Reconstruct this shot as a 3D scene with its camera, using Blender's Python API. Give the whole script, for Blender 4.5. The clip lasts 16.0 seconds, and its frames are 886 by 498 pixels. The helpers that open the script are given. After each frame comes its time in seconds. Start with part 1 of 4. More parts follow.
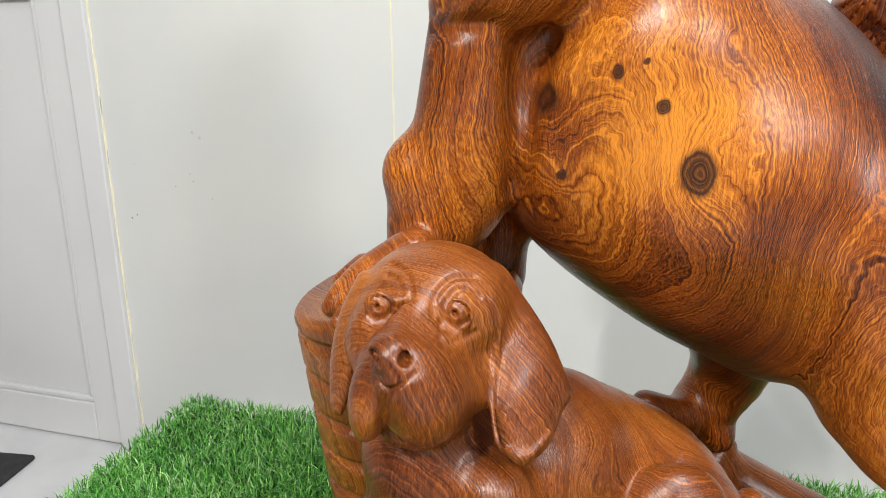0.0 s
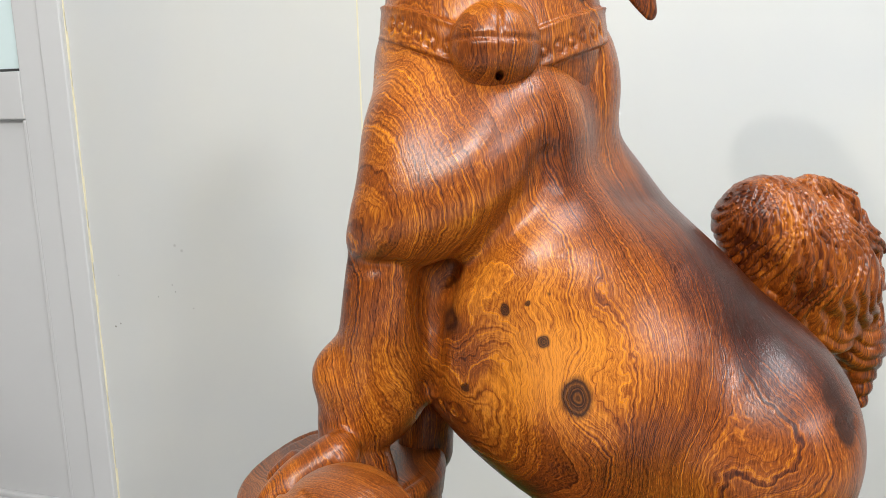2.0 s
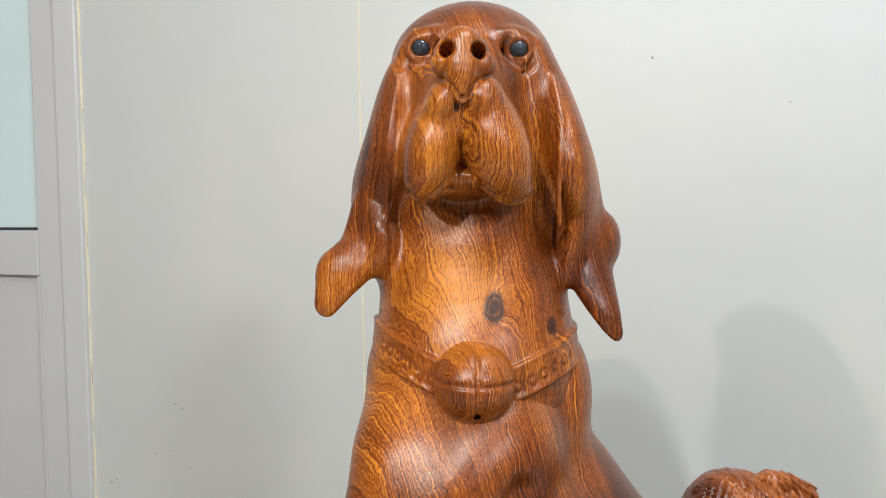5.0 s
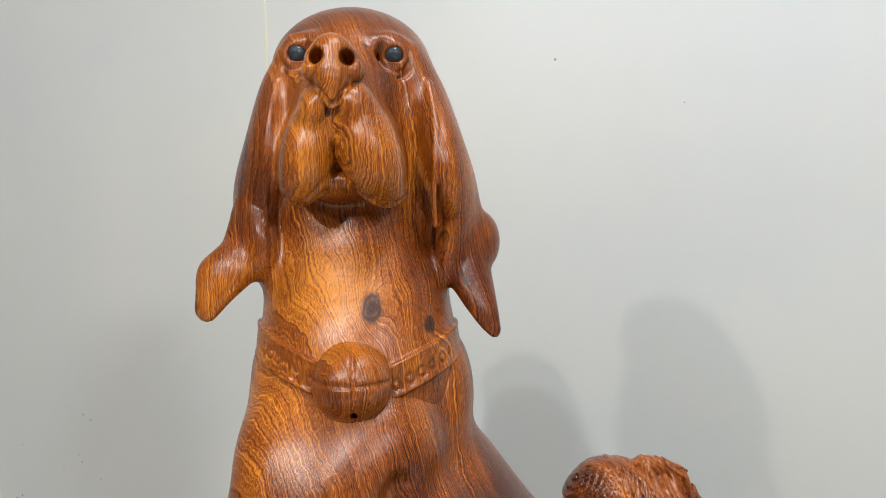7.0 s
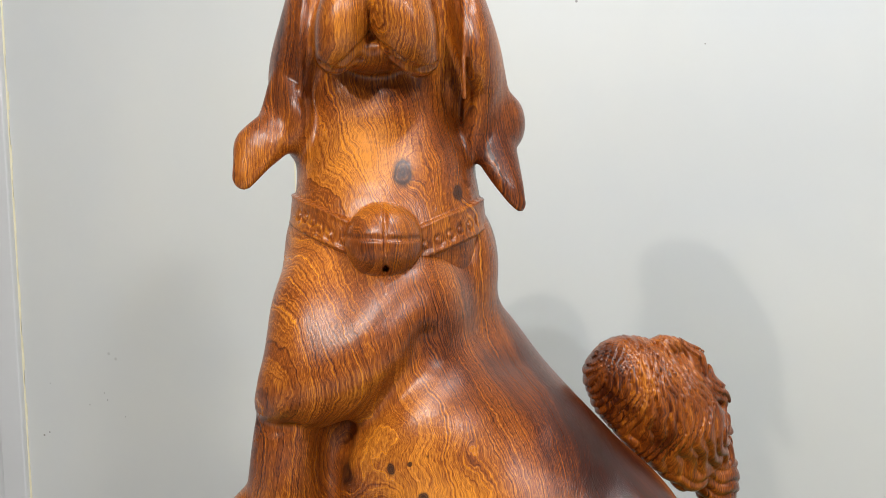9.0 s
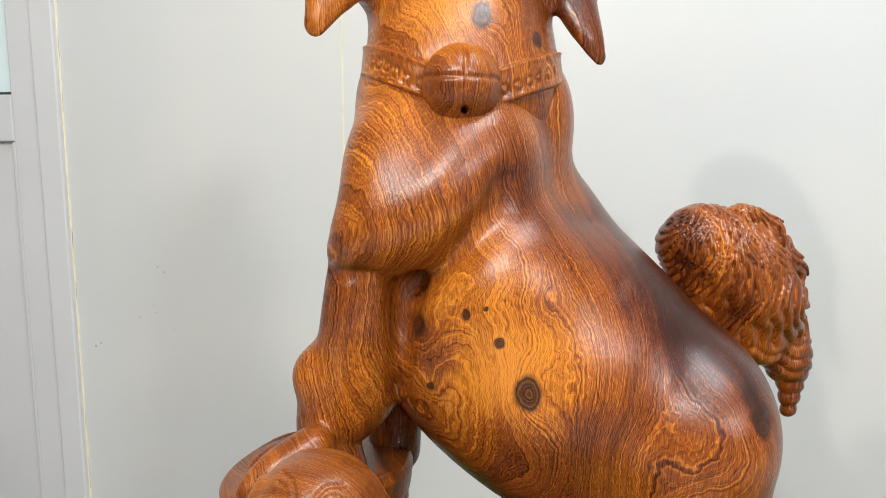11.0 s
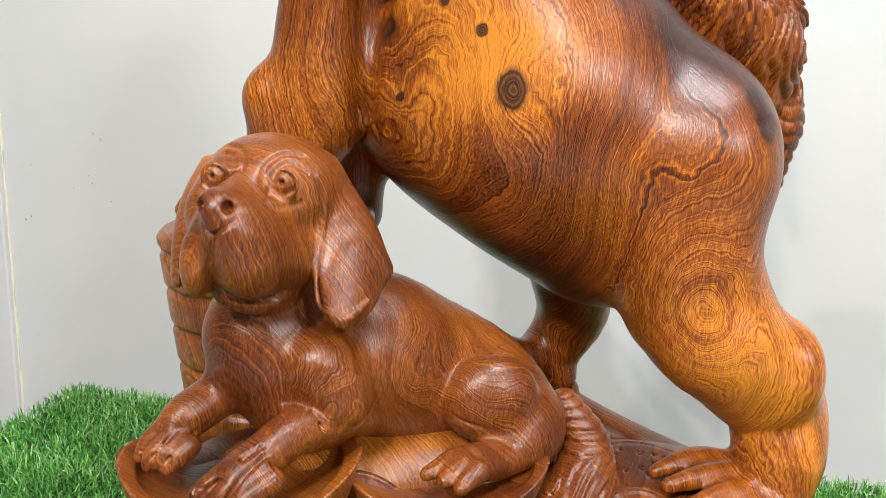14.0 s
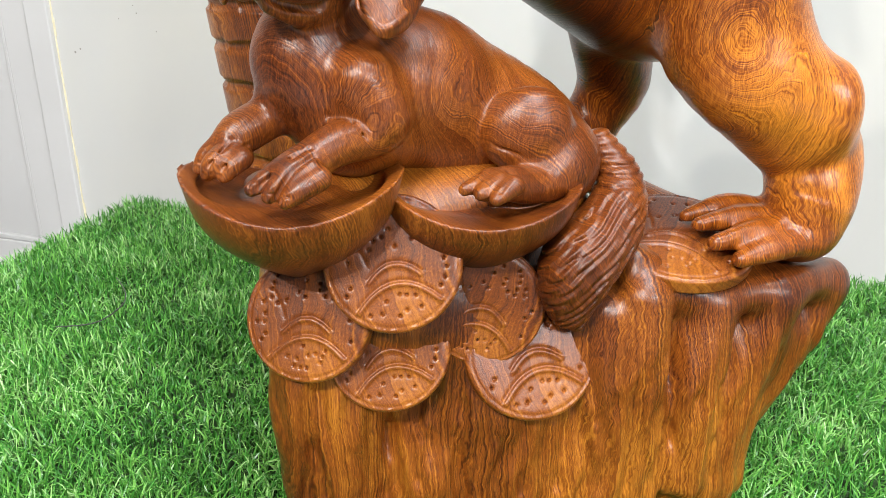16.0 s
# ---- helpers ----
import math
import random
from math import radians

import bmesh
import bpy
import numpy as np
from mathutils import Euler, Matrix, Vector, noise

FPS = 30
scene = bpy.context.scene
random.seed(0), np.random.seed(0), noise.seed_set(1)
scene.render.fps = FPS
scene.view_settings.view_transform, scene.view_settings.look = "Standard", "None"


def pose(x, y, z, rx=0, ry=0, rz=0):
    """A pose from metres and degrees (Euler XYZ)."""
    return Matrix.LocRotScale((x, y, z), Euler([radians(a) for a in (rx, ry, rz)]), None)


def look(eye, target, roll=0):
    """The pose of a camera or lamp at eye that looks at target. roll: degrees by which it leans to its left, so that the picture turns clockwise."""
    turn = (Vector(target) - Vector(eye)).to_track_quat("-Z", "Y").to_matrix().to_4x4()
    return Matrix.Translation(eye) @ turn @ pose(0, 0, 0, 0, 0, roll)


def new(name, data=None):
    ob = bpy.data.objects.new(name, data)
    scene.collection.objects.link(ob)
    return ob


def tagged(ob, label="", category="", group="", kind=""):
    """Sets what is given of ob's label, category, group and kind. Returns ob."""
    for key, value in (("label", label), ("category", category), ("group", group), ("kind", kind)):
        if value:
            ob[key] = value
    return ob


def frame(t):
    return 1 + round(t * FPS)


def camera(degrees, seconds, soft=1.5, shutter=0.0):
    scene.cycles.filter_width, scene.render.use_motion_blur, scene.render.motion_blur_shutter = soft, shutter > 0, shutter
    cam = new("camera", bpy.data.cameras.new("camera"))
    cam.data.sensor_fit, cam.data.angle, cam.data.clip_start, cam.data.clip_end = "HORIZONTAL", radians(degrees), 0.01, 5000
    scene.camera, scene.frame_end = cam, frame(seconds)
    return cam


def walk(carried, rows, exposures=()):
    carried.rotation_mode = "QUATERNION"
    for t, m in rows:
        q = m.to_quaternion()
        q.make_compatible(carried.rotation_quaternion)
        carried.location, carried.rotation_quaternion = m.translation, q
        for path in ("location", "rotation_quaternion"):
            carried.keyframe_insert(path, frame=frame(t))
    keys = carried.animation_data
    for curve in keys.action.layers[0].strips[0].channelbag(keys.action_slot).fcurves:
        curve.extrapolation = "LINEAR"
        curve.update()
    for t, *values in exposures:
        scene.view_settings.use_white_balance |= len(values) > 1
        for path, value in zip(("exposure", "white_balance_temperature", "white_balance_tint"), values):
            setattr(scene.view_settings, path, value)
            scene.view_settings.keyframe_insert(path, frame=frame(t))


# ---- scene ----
cam = camera(60.3, 16.0, soft=0.9)
METRES, EYE, TILT, LEAN, TURN = 0.7, 0.885, -16.0, 0.7, 0.0
ROWS = [
    (0.0, 0.0, 0.0, 0.0, 0.0, 0.0, -0.0),
    (0.5, 0.0198, -0.0333, 0.0232, -0.58, 1.24, 0.85),
    (1.0, 0.0471, -0.0567, 0.0535, -0.63, 2.47, 1.38),
    (1.5, 0.0689, -0.0642, 0.0708, -0.52, 3.53, 1.51),
    (2.0, 0.0628, -0.0768, 0.108, -0.27, 5.0, 0.76),
    (2.5, 0.0538, -0.0909, 0.1345, -0.16, 6.78, 0.13),
    (3.0, 0.0594, -0.111, 0.1635, 0.09, 8.63, -0.37),
    (3.5, 0.0554, -0.1366, 0.1898, 0.41, 10.61, -0.4),
    (4.0, 0.0638, -0.15, 0.2226, 0.29, 12.36, -0.3),
    (6.5, 0.1092, -0.1664, 0.3054, -3.45, 12.56, 1.17),
    (7.0, 0.1237, -0.1795, 0.2736, -5.02, 12.36, 2.04),
    (7.5, 0.117, -0.1925, 0.2483, -5.01, 12.32, 2.02),
    (8.0, 0.1086, -0.1895, 0.2146, -4.67, 12.17, 1.73),
    (8.5, 0.1118, -0.1853, 0.1914, -4.27, 11.63, 1.56),
    (9.0, 0.1078, -0.1823, 0.1685, -4.12, 11.12, 1.2),
    (11.5, 0.0665, -0.1309, 0.0404, -1.71, 6.26, -0.31),
    (12.0, 0.0655, -0.1052, -0.0106, -1.92, 5.09, -0.21),
    (12.5, 0.0602, -0.0806, -0.0355, -2.59, 4.5, -0.32),
    (13.0, 0.0584, -0.0764, -0.0485, -3.74, 4.75, -0.63),
    (13.5, 0.0506, -0.0751, -0.0711, -5.03, 4.85, -1.37),
    (14.0, 0.0588, -0.0553, -0.1046, -5.94, 3.74, -1.39),
    (14.5, 0.0552, -0.0509, -0.125, -5.72, 1.65, -0.98),
    (15.0, 0.0557, -0.0489, -0.1543, -4.85, -1.12, -1.24),
    (15.5, 0.0557, -0.0565, -0.192, -3.81, -4.19, -1.86),
    (16.0, 0.0651, -0.0792, -0.208, -2.52, -6.26, -1.27),
]
walk(cam, [(t, pose(0, 0, EYE, TILT, LEAN, TURN) @ pose(METRES * x, METRES * y, METRES * z, 90 + pitch, roll, yaw)) for t, x, y, z, yaw, pitch, roll in ROWS],
     exposures=((0.0, 0.52), (1.5, 0.38), (3.5, 0.16), (7.0, -0.10), (9.0, 0.06), (12.0, 0.42), (14.5, 0.62), (16.0, 0.80)))


# ---- light ----
world = bpy.data.worlds.new("world")
scene.world = world
world.use_nodes = True
world.node_tree.nodes["Background"].inputs[0].default_value = (0.9, 0.95, 1.0, 1)
world.node_tree.nodes["Background"].inputs[1].default_value = 0.25


def lamp(name, at, target, size, watts, colour):
    data = bpy.data.lights.new(name, "AREA")
    data.shape, data.size, data.energy, data.color = "DISK", size, watts, colour
    ob = new(name, data)
    ob.matrix_world = look(at, target)
    return ob


# five lamps of the showroom, ahead of the wall and above the viewer
lamp("hanging_lamp", (-1.06, -1.02, 1.94), (0.1, 0.5, 1.0), 0.06, 12, (1.0, 0.93, 0.83))
lamp("ceiling_lamp_near", (-0.68, -1.61, 2.41), (0.1, 0.5, 0.9), 0.06, 16, (1.0, 0.94, 0.86))
lamp("ceiling_lamp_mid", (-0.61, -1.37, 2.44), (0.1, 0.5, 0.9), 0.05, 12, (0.86, 0.93, 1.0))
lamp("ceiling_lamp_right", (1.4, -2.4, 2.30), (0.4, 0.9, 0.3), 0.35, 34, (0.95, 0.97, 1.0))
lamp("ceiling_lamp_over", (0.45, -0.15, 2.46), (0.3, 0.1, 0.9), 0.60, 20, (0.92, 0.96, 1.0))



# ---- materials ----
def material(name):
    m = bpy.data.materials.new(name)
    m.use_nodes = True
    return m, m.node_tree.nodes, m.node_tree.links, m.node_tree.nodes["Principled BSDF"]


def node(nodes, links, kind, ins=None, **attrs):
    n = nodes.new(kind)
    for k, v in attrs.items():
        setattr(n, k, v)
    for k, v in (ins or {}).items():
        if isinstance(v, bpy.types.NodeSocket):
            links.new(v, n.inputs[k])
        else:
            n.inputs[k].default_value = v
    return n


def ramp(nodes, links, fac, stops):
    n = nodes.new("ShaderNodeValToRGB")
    el = n.color_ramp.elements
    while len(el) < len(stops):
        el.new(0.5)
    for e, (p, c) in zip(el, stops):
        e.position, e.color = p, (*c, 1)
    links.new(fac, n.inputs[0])
    return n.outputs[0]


def plain(name, colour, rough=0.5, metal=0.0, vary=0.1, scale=8.0, bump=0.0, coat=0.0):
    """A paint or plastic with faint blotches and a fine relief."""
    m, ns, ls, bsdf = material(name)
    co = node(ns, ls, "ShaderNodeTexCoord").outputs["Object"]
    big = node(ns, ls, "ShaderNodeTexNoise", {"Vector": co, "Scale": scale, "Detail": 6.0})
    lo = tuple(c * (1 - vary) for c in colour)
    hi = tuple(min(1, c * (1 + vary)) for c in colour)
    ls.new(ramp(ns, ls, big.outputs[0], [(0.3, lo), (0.7, hi)]), bsdf.inputs["Base Color"])
    bsdf.inputs["Roughness"].default_value = rough
    bsdf.inputs["Metallic"].default_value = metal
    bsdf.inputs["Coat Weight"].default_value = coat
    if bump:
        fine = node(ns, ls, "ShaderNodeTexNoise", {"Vector": co, "Scale": scale * 30, "Detail": 3.0})
        b = node(ns, ls, "ShaderNodeBump", {"Height": fine.outputs[0], "Strength": bump, "Distance": 0.001})
        ls.new(b.outputs[0], bsdf.inputs["Normal"])
    return m


def wood(name, dark, mid, light, knots=(), zones=(), along=(1.0, 0.55, 0.10), freq=880.0, gloss=0.28, contrast=1.0):
    """Lacquered, figured rosewood. knots: x, y, z, core radius, swirl radius, swirl height. zones: x, y, z, radius, lighter (+) or darker (-)."""
    m, ns, ls, bsdf = material(name)

    def n(kind, ins=None, **attrs):
        return node(ns, ls, kind, ins, **attrs)

    def maths(op, a, b=0.0):
        return n("ShaderNodeMath", {0: a, 1: b}, operation=op).outputs[0]

    co = n("ShaderNodeTexCoord").outputs["Object"]

    def warped(vec, scale, amount, detail, seen=None):
        t = n("ShaderNodeTexNoise", {"Vector": seen or vec, "Scale": scale, "Detail": detail}).outputs["Color"]
        t = n("ShaderNodeVectorMath", {0: t, 1: (0.5, 0.5, 0.5)}, operation="SUBTRACT").outputs[0]
        t = n("ShaderNodeVectorMath", {0: t, "Scale": amount}, operation="SCALE").outputs[0]
        return n("ShaderNodeVectorMath", {0: vec, 1: t}, operation="ADD").outputs[0]

    tall = n("ShaderNodeVectorMath", {0: co, 1: (1.0, 1.0, 0.55)}, operation="MULTIPLY").outputs[0]
    w = warped(warped(warped(co, 6.0, 0.070, 1.0, tall), 26.0, 0.013, 1.5, tall), 140.0, 0.0030, 1.5)
    phase = n("ShaderNodeVectorMath", {0: w, 1: along}, operation="DOT_PRODUCT").outputs["Value"]

    flat = n("ShaderNodeVectorMath", {0: warped(co, 90.0, 0.005, 2.0), 1: (1.0, 0.3, 0.75)}, operation="MULTIPLY").outputs[0]

    def bump_at(p, r):
        d = n("ShaderNodeVectorMath", {0: w, 1: p} if r > 0.015 else {0: flat, 1: (p[0], p[1] * 0.3, p[2] * 0.75)}, operation="DISTANCE").outputs["Value"]
        return maths("EXPONENT", maths("MULTIPLY", maths("MULTIPLY", d, d), -1.0 / (r * r)))

    core = None
    for x, y, z, rc, rs, high in knots:
        p = (x - 0.12, y - 0.38, z + 0.478)
        if high:
            d = n("ShaderNodeVectorMath", {0: flat, 1: (p[0], p[1] * 0.3, p[2] * 0.75)}, operation="DISTANCE").outputs["Value"]
            e = maths("EXPONENT", maths("MULTIPLY", maths("MULTIPLY", d, d), -1.0 / (rs * rs)))
            phase = maths("ADD", phase, maths("MULTIPLY", e, high))
        if rc:
            c = maths("MULTIPLY", bump_at(p, rc), 1.25)
            core = c if core is None else maths("MAXIMUM", core, c)
    grain = n("ShaderNodeTexNoise", {"W": maths("MULTIPLY", phase, freq), "Scale": 1.0, "Detail": 4.0, "Roughness": 0.6}, noise_dimensions="1D").outputs[0]
    wide = n("ShaderNodeTexNoise", {"W": maths("MULTIPLY", phase, freq * 0.09), "Scale": 1.0, "Detail": 2.0}, noise_dimensions="1D").outputs[0]
    patch = n("ShaderNodeTexNoise", {"Vector": co, "Scale": 8.0, "Detail": 3.0}).outputs[0]
    tone = maths("ADD", maths("MULTIPLY", maths("SUBTRACT", grain, 0.5), 0.70 * contrast), 0.5)
    tone = maths("ADD", tone, maths("MULTIPLY", maths("SUBTRACT", wide, 0.5), 0.30 * contrast))
    tone = maths("ADD", tone, maths("MULTIPLY", maths("SUBTRACT", patch, 0.5), 0.95))
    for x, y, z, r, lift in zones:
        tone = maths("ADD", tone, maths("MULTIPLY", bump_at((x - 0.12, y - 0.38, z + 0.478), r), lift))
    fibre = n("ShaderNodeMapping", {"Vector": w, "Scale": (1500.0, 1000.0, 130.0)}).outputs[0]
    fibre = n("ShaderNodeTexNoise", {"Vector": fibre, "Scale": 1.0, "Detail": 2.0}).outputs[0]
    tone = maths("ADD", tone, maths("MULTIPLY", maths("SUBTRACT", fibre, 0.5), 0.50 * contrast))
    deep = tuple(c * 0.35 for c in dark)
    colour = ramp(ns, ls, tone, [(0.10, deep), (0.30, dark), (0.53, mid), (0.82, light)])
    if core is not None:
        ringed = n("ShaderNodeTexNoise", {"W": maths("MULTIPLY", core, 7.0), "Scale": 1.0, "Detail": 2.0}, noise_dimensions="1D").outputs[0]
        speck = n("ShaderNodeMapRange", {0: core, 1: 0.28, 2: 0.60}).outputs[0]
        speck = maths("MULTIPLY", speck, n("ShaderNodeMapRange", {0: ringed, 1: 0.3, 2: 0.62, 3: 0.72, 4: 1.0}).outputs[0])
        mix = n("ShaderNodeMix", {"Factor": speck, "A": colour, "B": (0.030, 0.009, 0.005, 1)}, data_type="RGBA")
        colour = mix.outputs["Result"]
    ls.new(colour, bsdf.inputs["Base Color"])
    rough = n("ShaderNodeMapRange", {0: grain, 1: 0.2, 2: 0.8, 3: gloss + 0.08, 4: gloss - 0.03}).outputs[0]
    ls.new(rough, bsdf.inputs["Roughness"])
    bsdf.inputs["Coat Weight"].default_value = 0.08
    bsdf.inputs["Coat Roughness"].default_value = 0.28
    height = maths("ADD", maths("MULTIPLY", grain, 0.6), maths("MULTIPLY", fibre, 0.6))
    b = n("ShaderNodeBump", {"Height": height, "Strength": 0.42, "Distance": 0.0006})
    ls.new(b.outputs[0], bsdf.inputs["Normal"])
    return m


def wall_paint():
    """Off-white gloss paint with faint blotches and a few fly specks."""
    m = plain("wall_paint", (0.66, 0.66, 0.64), 0.45, vary=0.03, scale=2.0, bump=0.05)
    ns, ls = m.node_tree.nodes, m.node_tree.links
    bsdf = ns["Principled BSDF"]
    base = bsdf.inputs["Base Color"].links[0].from_socket
    co = node(ns, ls, "ShaderNodeTexCoord").outputs["Object"]
    mask = None
    for u, z, r in ((1.110, 1.328, 0.0022), (1.312, 1.249, 0.0012), (0.052, 0.538, 0.0018), (0.191, 0.612, 0.0014), (0.214, 0.696, 0.003), (0.039, 0.531, 0.0022),
                    (0.185, 0.626, 0.0012), (0.199, 0.706, 0.003), (0.15, 0.60, 0.0012), (0.23, 0.58, 0.0012), (0.06, 0.64, 0.001)):
        d = node(ns, ls, "ShaderNodeVectorMath", {0: co, 1: (u, 0.0, z)}, operation="DISTANCE").outputs["Value"]
        d = node(ns, ls, "ShaderNodeMapRange", {0: d, 1: r * 1.3, 2: r * 0.6, 3: 0.0, 4: 0.7 if r < 0.0025 else 0.25}).outputs[0]
        mask = d if mask is None else node(ns, ls, "ShaderNodeMath", {0: mask, 1: d}, operation="MAXIMUM").outputs[0]
    mix = node(ns, ls, "ShaderNodeMix", {"Factor": mask, "A": base, "B": (0.12, 0.10, 0.08, 1)}, data_type="RGBA")
    smear = node(ns, ls, "ShaderNodeTexNoise", {"Vector": co, "Scale": 1.1, "Detail": 5.0, "Roughness": 0.65}).outputs[0]
    tint = ramp(ns, ls, smear, [(0.35, (0.94, 0.96, 0.99)), (0.6, (1.0, 0.995, 0.97))])
    out = node(ns, ls, "ShaderNodeMix", {"Factor": 1.0, "A": mix.outputs["Result"], "B": tint}, data_type="RGBA", blend_type="MULTIPLY")
    ls.new(out.outputs["Result"], bsdf.inputs["Base Color"])
    return m


WALL = wall_paint()
DIM = plain("taupe_paint", (0.36, 0.34, 0.32), 0.6, vary=0.05, scale=2.0)
CEIL = plain("ceiling_paint", (0.55, 0.55, 0.55), 0.7, vary=0.03, scale=2.0)
DOORM = plain("door_aluminium", (0.66, 0.66, 0.66), 0.3, vary=0.03, scale=3.0)
FLOORM = plain("floor_tile_glaze", (0.66, 0.66, 0.67), 0.22, vary=0.10, scale=5.0)
MATM = plain("dark_mat", (0.03, 0.028, 0.03), 0.9, vary=0.4, scale=40.0, bump=0.5)
GRASSBASE = plain("turf_backing", (0.018, 0.05, 0.010), 0.9, vary=0.4, scale=60.0)
SEAL = plain("yellowed_sealant", (0.80, 0.74, 0.54), 0.5, vary=0.08, scale=20.0)
GLASSM = plain("frosted_glass", (0.74, 0.88, 0.88), 0.35, vary=0.02, scale=2.0)
SEALD = plain("dark_gasket", (0.05, 0.05, 0.05), 0.6, vary=0.1, scale=20.0)
KNOTS = (
    (0.112, 0.330, -0.062, 0.0078, 0.026, 0.03),
    (0.096, 0.336, -0.033, 0.0026, 0.01, 0.01),
    (0.077, 0.345, -0.019, 0.0026, 0.012, 0.01),
    (0.057, 0.367, -0.068, 0.0022, 0.008, 0.006),
    (0.046, 0.360, -0.031, 0.0085, 0.02, 0.02),
    (0.098, 0.340, -0.009, 0.0013, 0.009, 0.008),
    (0.116, 0.345, -0.011, 0.0013, 0.012, 0.014),
    (0.088, 0.340, -0.014, 0.0013, 0.008, 0.008),
    (0.199, 0.350, -0.033, 0.003, 0.01, 0.008),
    (0.218, 0.335, -0.041, 0.004, 0.012, 0.008),
    (0.238, 0.320, -0.059, 0.006, 0.012, 0.008),
    (0.242, 0.320, -0.074, 0.007, 0.012, 0.008),
    (0.088, 0.372, 0.156, 0.0075, 0.016, 0.016),
    (0.123, 0.400, 0.142, 0.004, 0.012, 0.012),
    (0.217, 0.312, -0.181, 0, 0.022, 0.05),
    (0.208, 0.318, -0.158, 0, 0.03, 0.05),
    (0.067, 0.362, 0.268, 0.0018, 0.01, 0.006),
    (0.171, 0.335, -0.099, 0, 0.03, 0.03),
    (0.016, 0.350, -0.058, 0, 0.03, 0.02))
ZONES = (
    (0.079, 0.340, -0.036, 0.05, 0.06),
    (0.065, 0.360, -0.013, 0.04, 0.10),
    (0.213, 0.380, -0.025, 0.05, -0.18),
    (0.241, 0.340, -0.057, 0.035, -0.22),
    (0.084, 0.380, 0.173, 0.03, 0.2),
    (0.141, 0.400, -0.180, 0.06, -0.25),
    (0.274, 0.330, -0.226, 0.06, 0.22),
    (0.046, 0.360, -0.031, 0.02, -0.25),
    (0.128, 0.340, -0.087, 0.03, -0.1),
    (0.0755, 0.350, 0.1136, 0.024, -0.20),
    (0.070, 0.400, 0.165, 0.022, 0.12),
    (0.076, 0.470, 0.345, 0.045, -0.25),
    (0.200, 0.365, -0.005, 0.040, -0.16),
    (0.160, 0.385, 0.030, 0.035, -0.12),
    (0.070, 0.350, -0.050, 0.030, 0.10),
    (0.112, 0.365, 0.060, 0.025, -0.15),
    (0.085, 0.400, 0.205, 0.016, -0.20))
CURLS = (
    (0.062, 0.300, -0.201, 0, 0.016, 0.03),
    (0.024, 0.280, -0.211, 0, 0.015, 0.03),
    (0.100, 0.290, -0.204, 0, 0.02, 0.02))
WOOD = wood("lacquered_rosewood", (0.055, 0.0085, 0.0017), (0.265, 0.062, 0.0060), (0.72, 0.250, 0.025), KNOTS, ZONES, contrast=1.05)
WOODP = wood("lacquered_rosewood_brown", (0.045, 0.0080, 0.0020), (0.175, 0.041, 0.0062), (0.47, 0.150, 0.021), CURLS, (), (0.55, 0.75, 0.30), 1250.0, 0.29, 1.0)
WOODS = wood("lacquered_rosewood_orange", (0.062, 0.011, 0.0024), (0.25, 0.066, 0.0075), (0.60, 0.23, 0.026), (), (), (1.0, 0.6, 0.04), 760.0, 0.31, 1.0)
WOODC = wood("lacquered_rosewood_coin", (0.060, 0.011, 0.0024), (0.205, 0.050, 0.007), (0.46, 0.160, 0.022), (), (), (0.7, 0.2, 0.5), 800.0, 0.30, 1.0)
EYEM, _, _, _e = material("black_glass")
_e.inputs["Base Color"].default_value = (0.030, 0.040, 0.050, 1)
_e.inputs["Roughness"].default_value = 0.08


def turf():
    m, ns, ls, bsdf = material("turf_blades")
    geo = node(ns, ls, "ShaderNodeNewGeometry").outputs["Random Per Island"]
    co = node(ns, ls, "ShaderNodeTexCoord").outputs["Object"]
    patch = node(ns, ls, "ShaderNodeTexNoise", {"Vector": co, "Scale": 14.0, "Detail": 2.0}).outputs[0]
    t = node(ns, ls, "ShaderNodeMath", {0: geo, 1: patch}, operation="ADD").outputs[0]
    t = node(ns, ls, "ShaderNodeMath", {0: t, 1: 0.5}, operation="MULTIPLY").outputs[0]
    ls.new(ramp(ns, ls, t, [(0.12, (0.012, 0.065, 0.010)), (0.42, (0.055, 0.245, 0.031)), (0.68, (0.19, 0.48, 0.085)), (0.9, (0.60, 0.80, 0.42))]), bsdf.inputs["Base Color"])
    bsdf.inputs["Roughness"].default_value = 0.30
    bsdf.inputs["Transmission Weight"].default_value = 0.0
    return m


TURF = turf()


# ---- mesh tools ----
def arrays_to_mesh(name, verts, quads, mat, smooth=True):
    me = bpy.data.meshes.new(name)
    nv, nq = len(verts), len(quads)
    k = quads.shape[1]
    me.vertices.add(nv)
    me.vertices.foreach_set("co", np.ascontiguousarray(verts, np.float32).ravel())
    me.loops.add(nq * k)
    me.loops.foreach_set("vertex_index", np.ascontiguousarray(quads, np.int32).ravel())
    me.polygons.add(nq)
    me.polygons.foreach_set("loop_start", np.arange(0, nq * k, k, dtype=np.int32))
    me.update(calc_edges=True)
    me.validate()
    me.polygons.foreach_set("use_smooth", np.full(len(me.polygons), smooth))
    me.materials.append(mat)
    return me


def part(name, bm, mat, parent=None, label="", at=None):
    me = bpy.data.meshes.new(name)
    bm.normal_update()
    bm.to_mesh(me)
    bm.free()
    me.materials.append(mat)
    ob = new(name, me)
    if parent is not None:
        ob.parent = parent
    if at is not None:
        ob.matrix_basis = at
    return tagged(ob, label) if label else ob


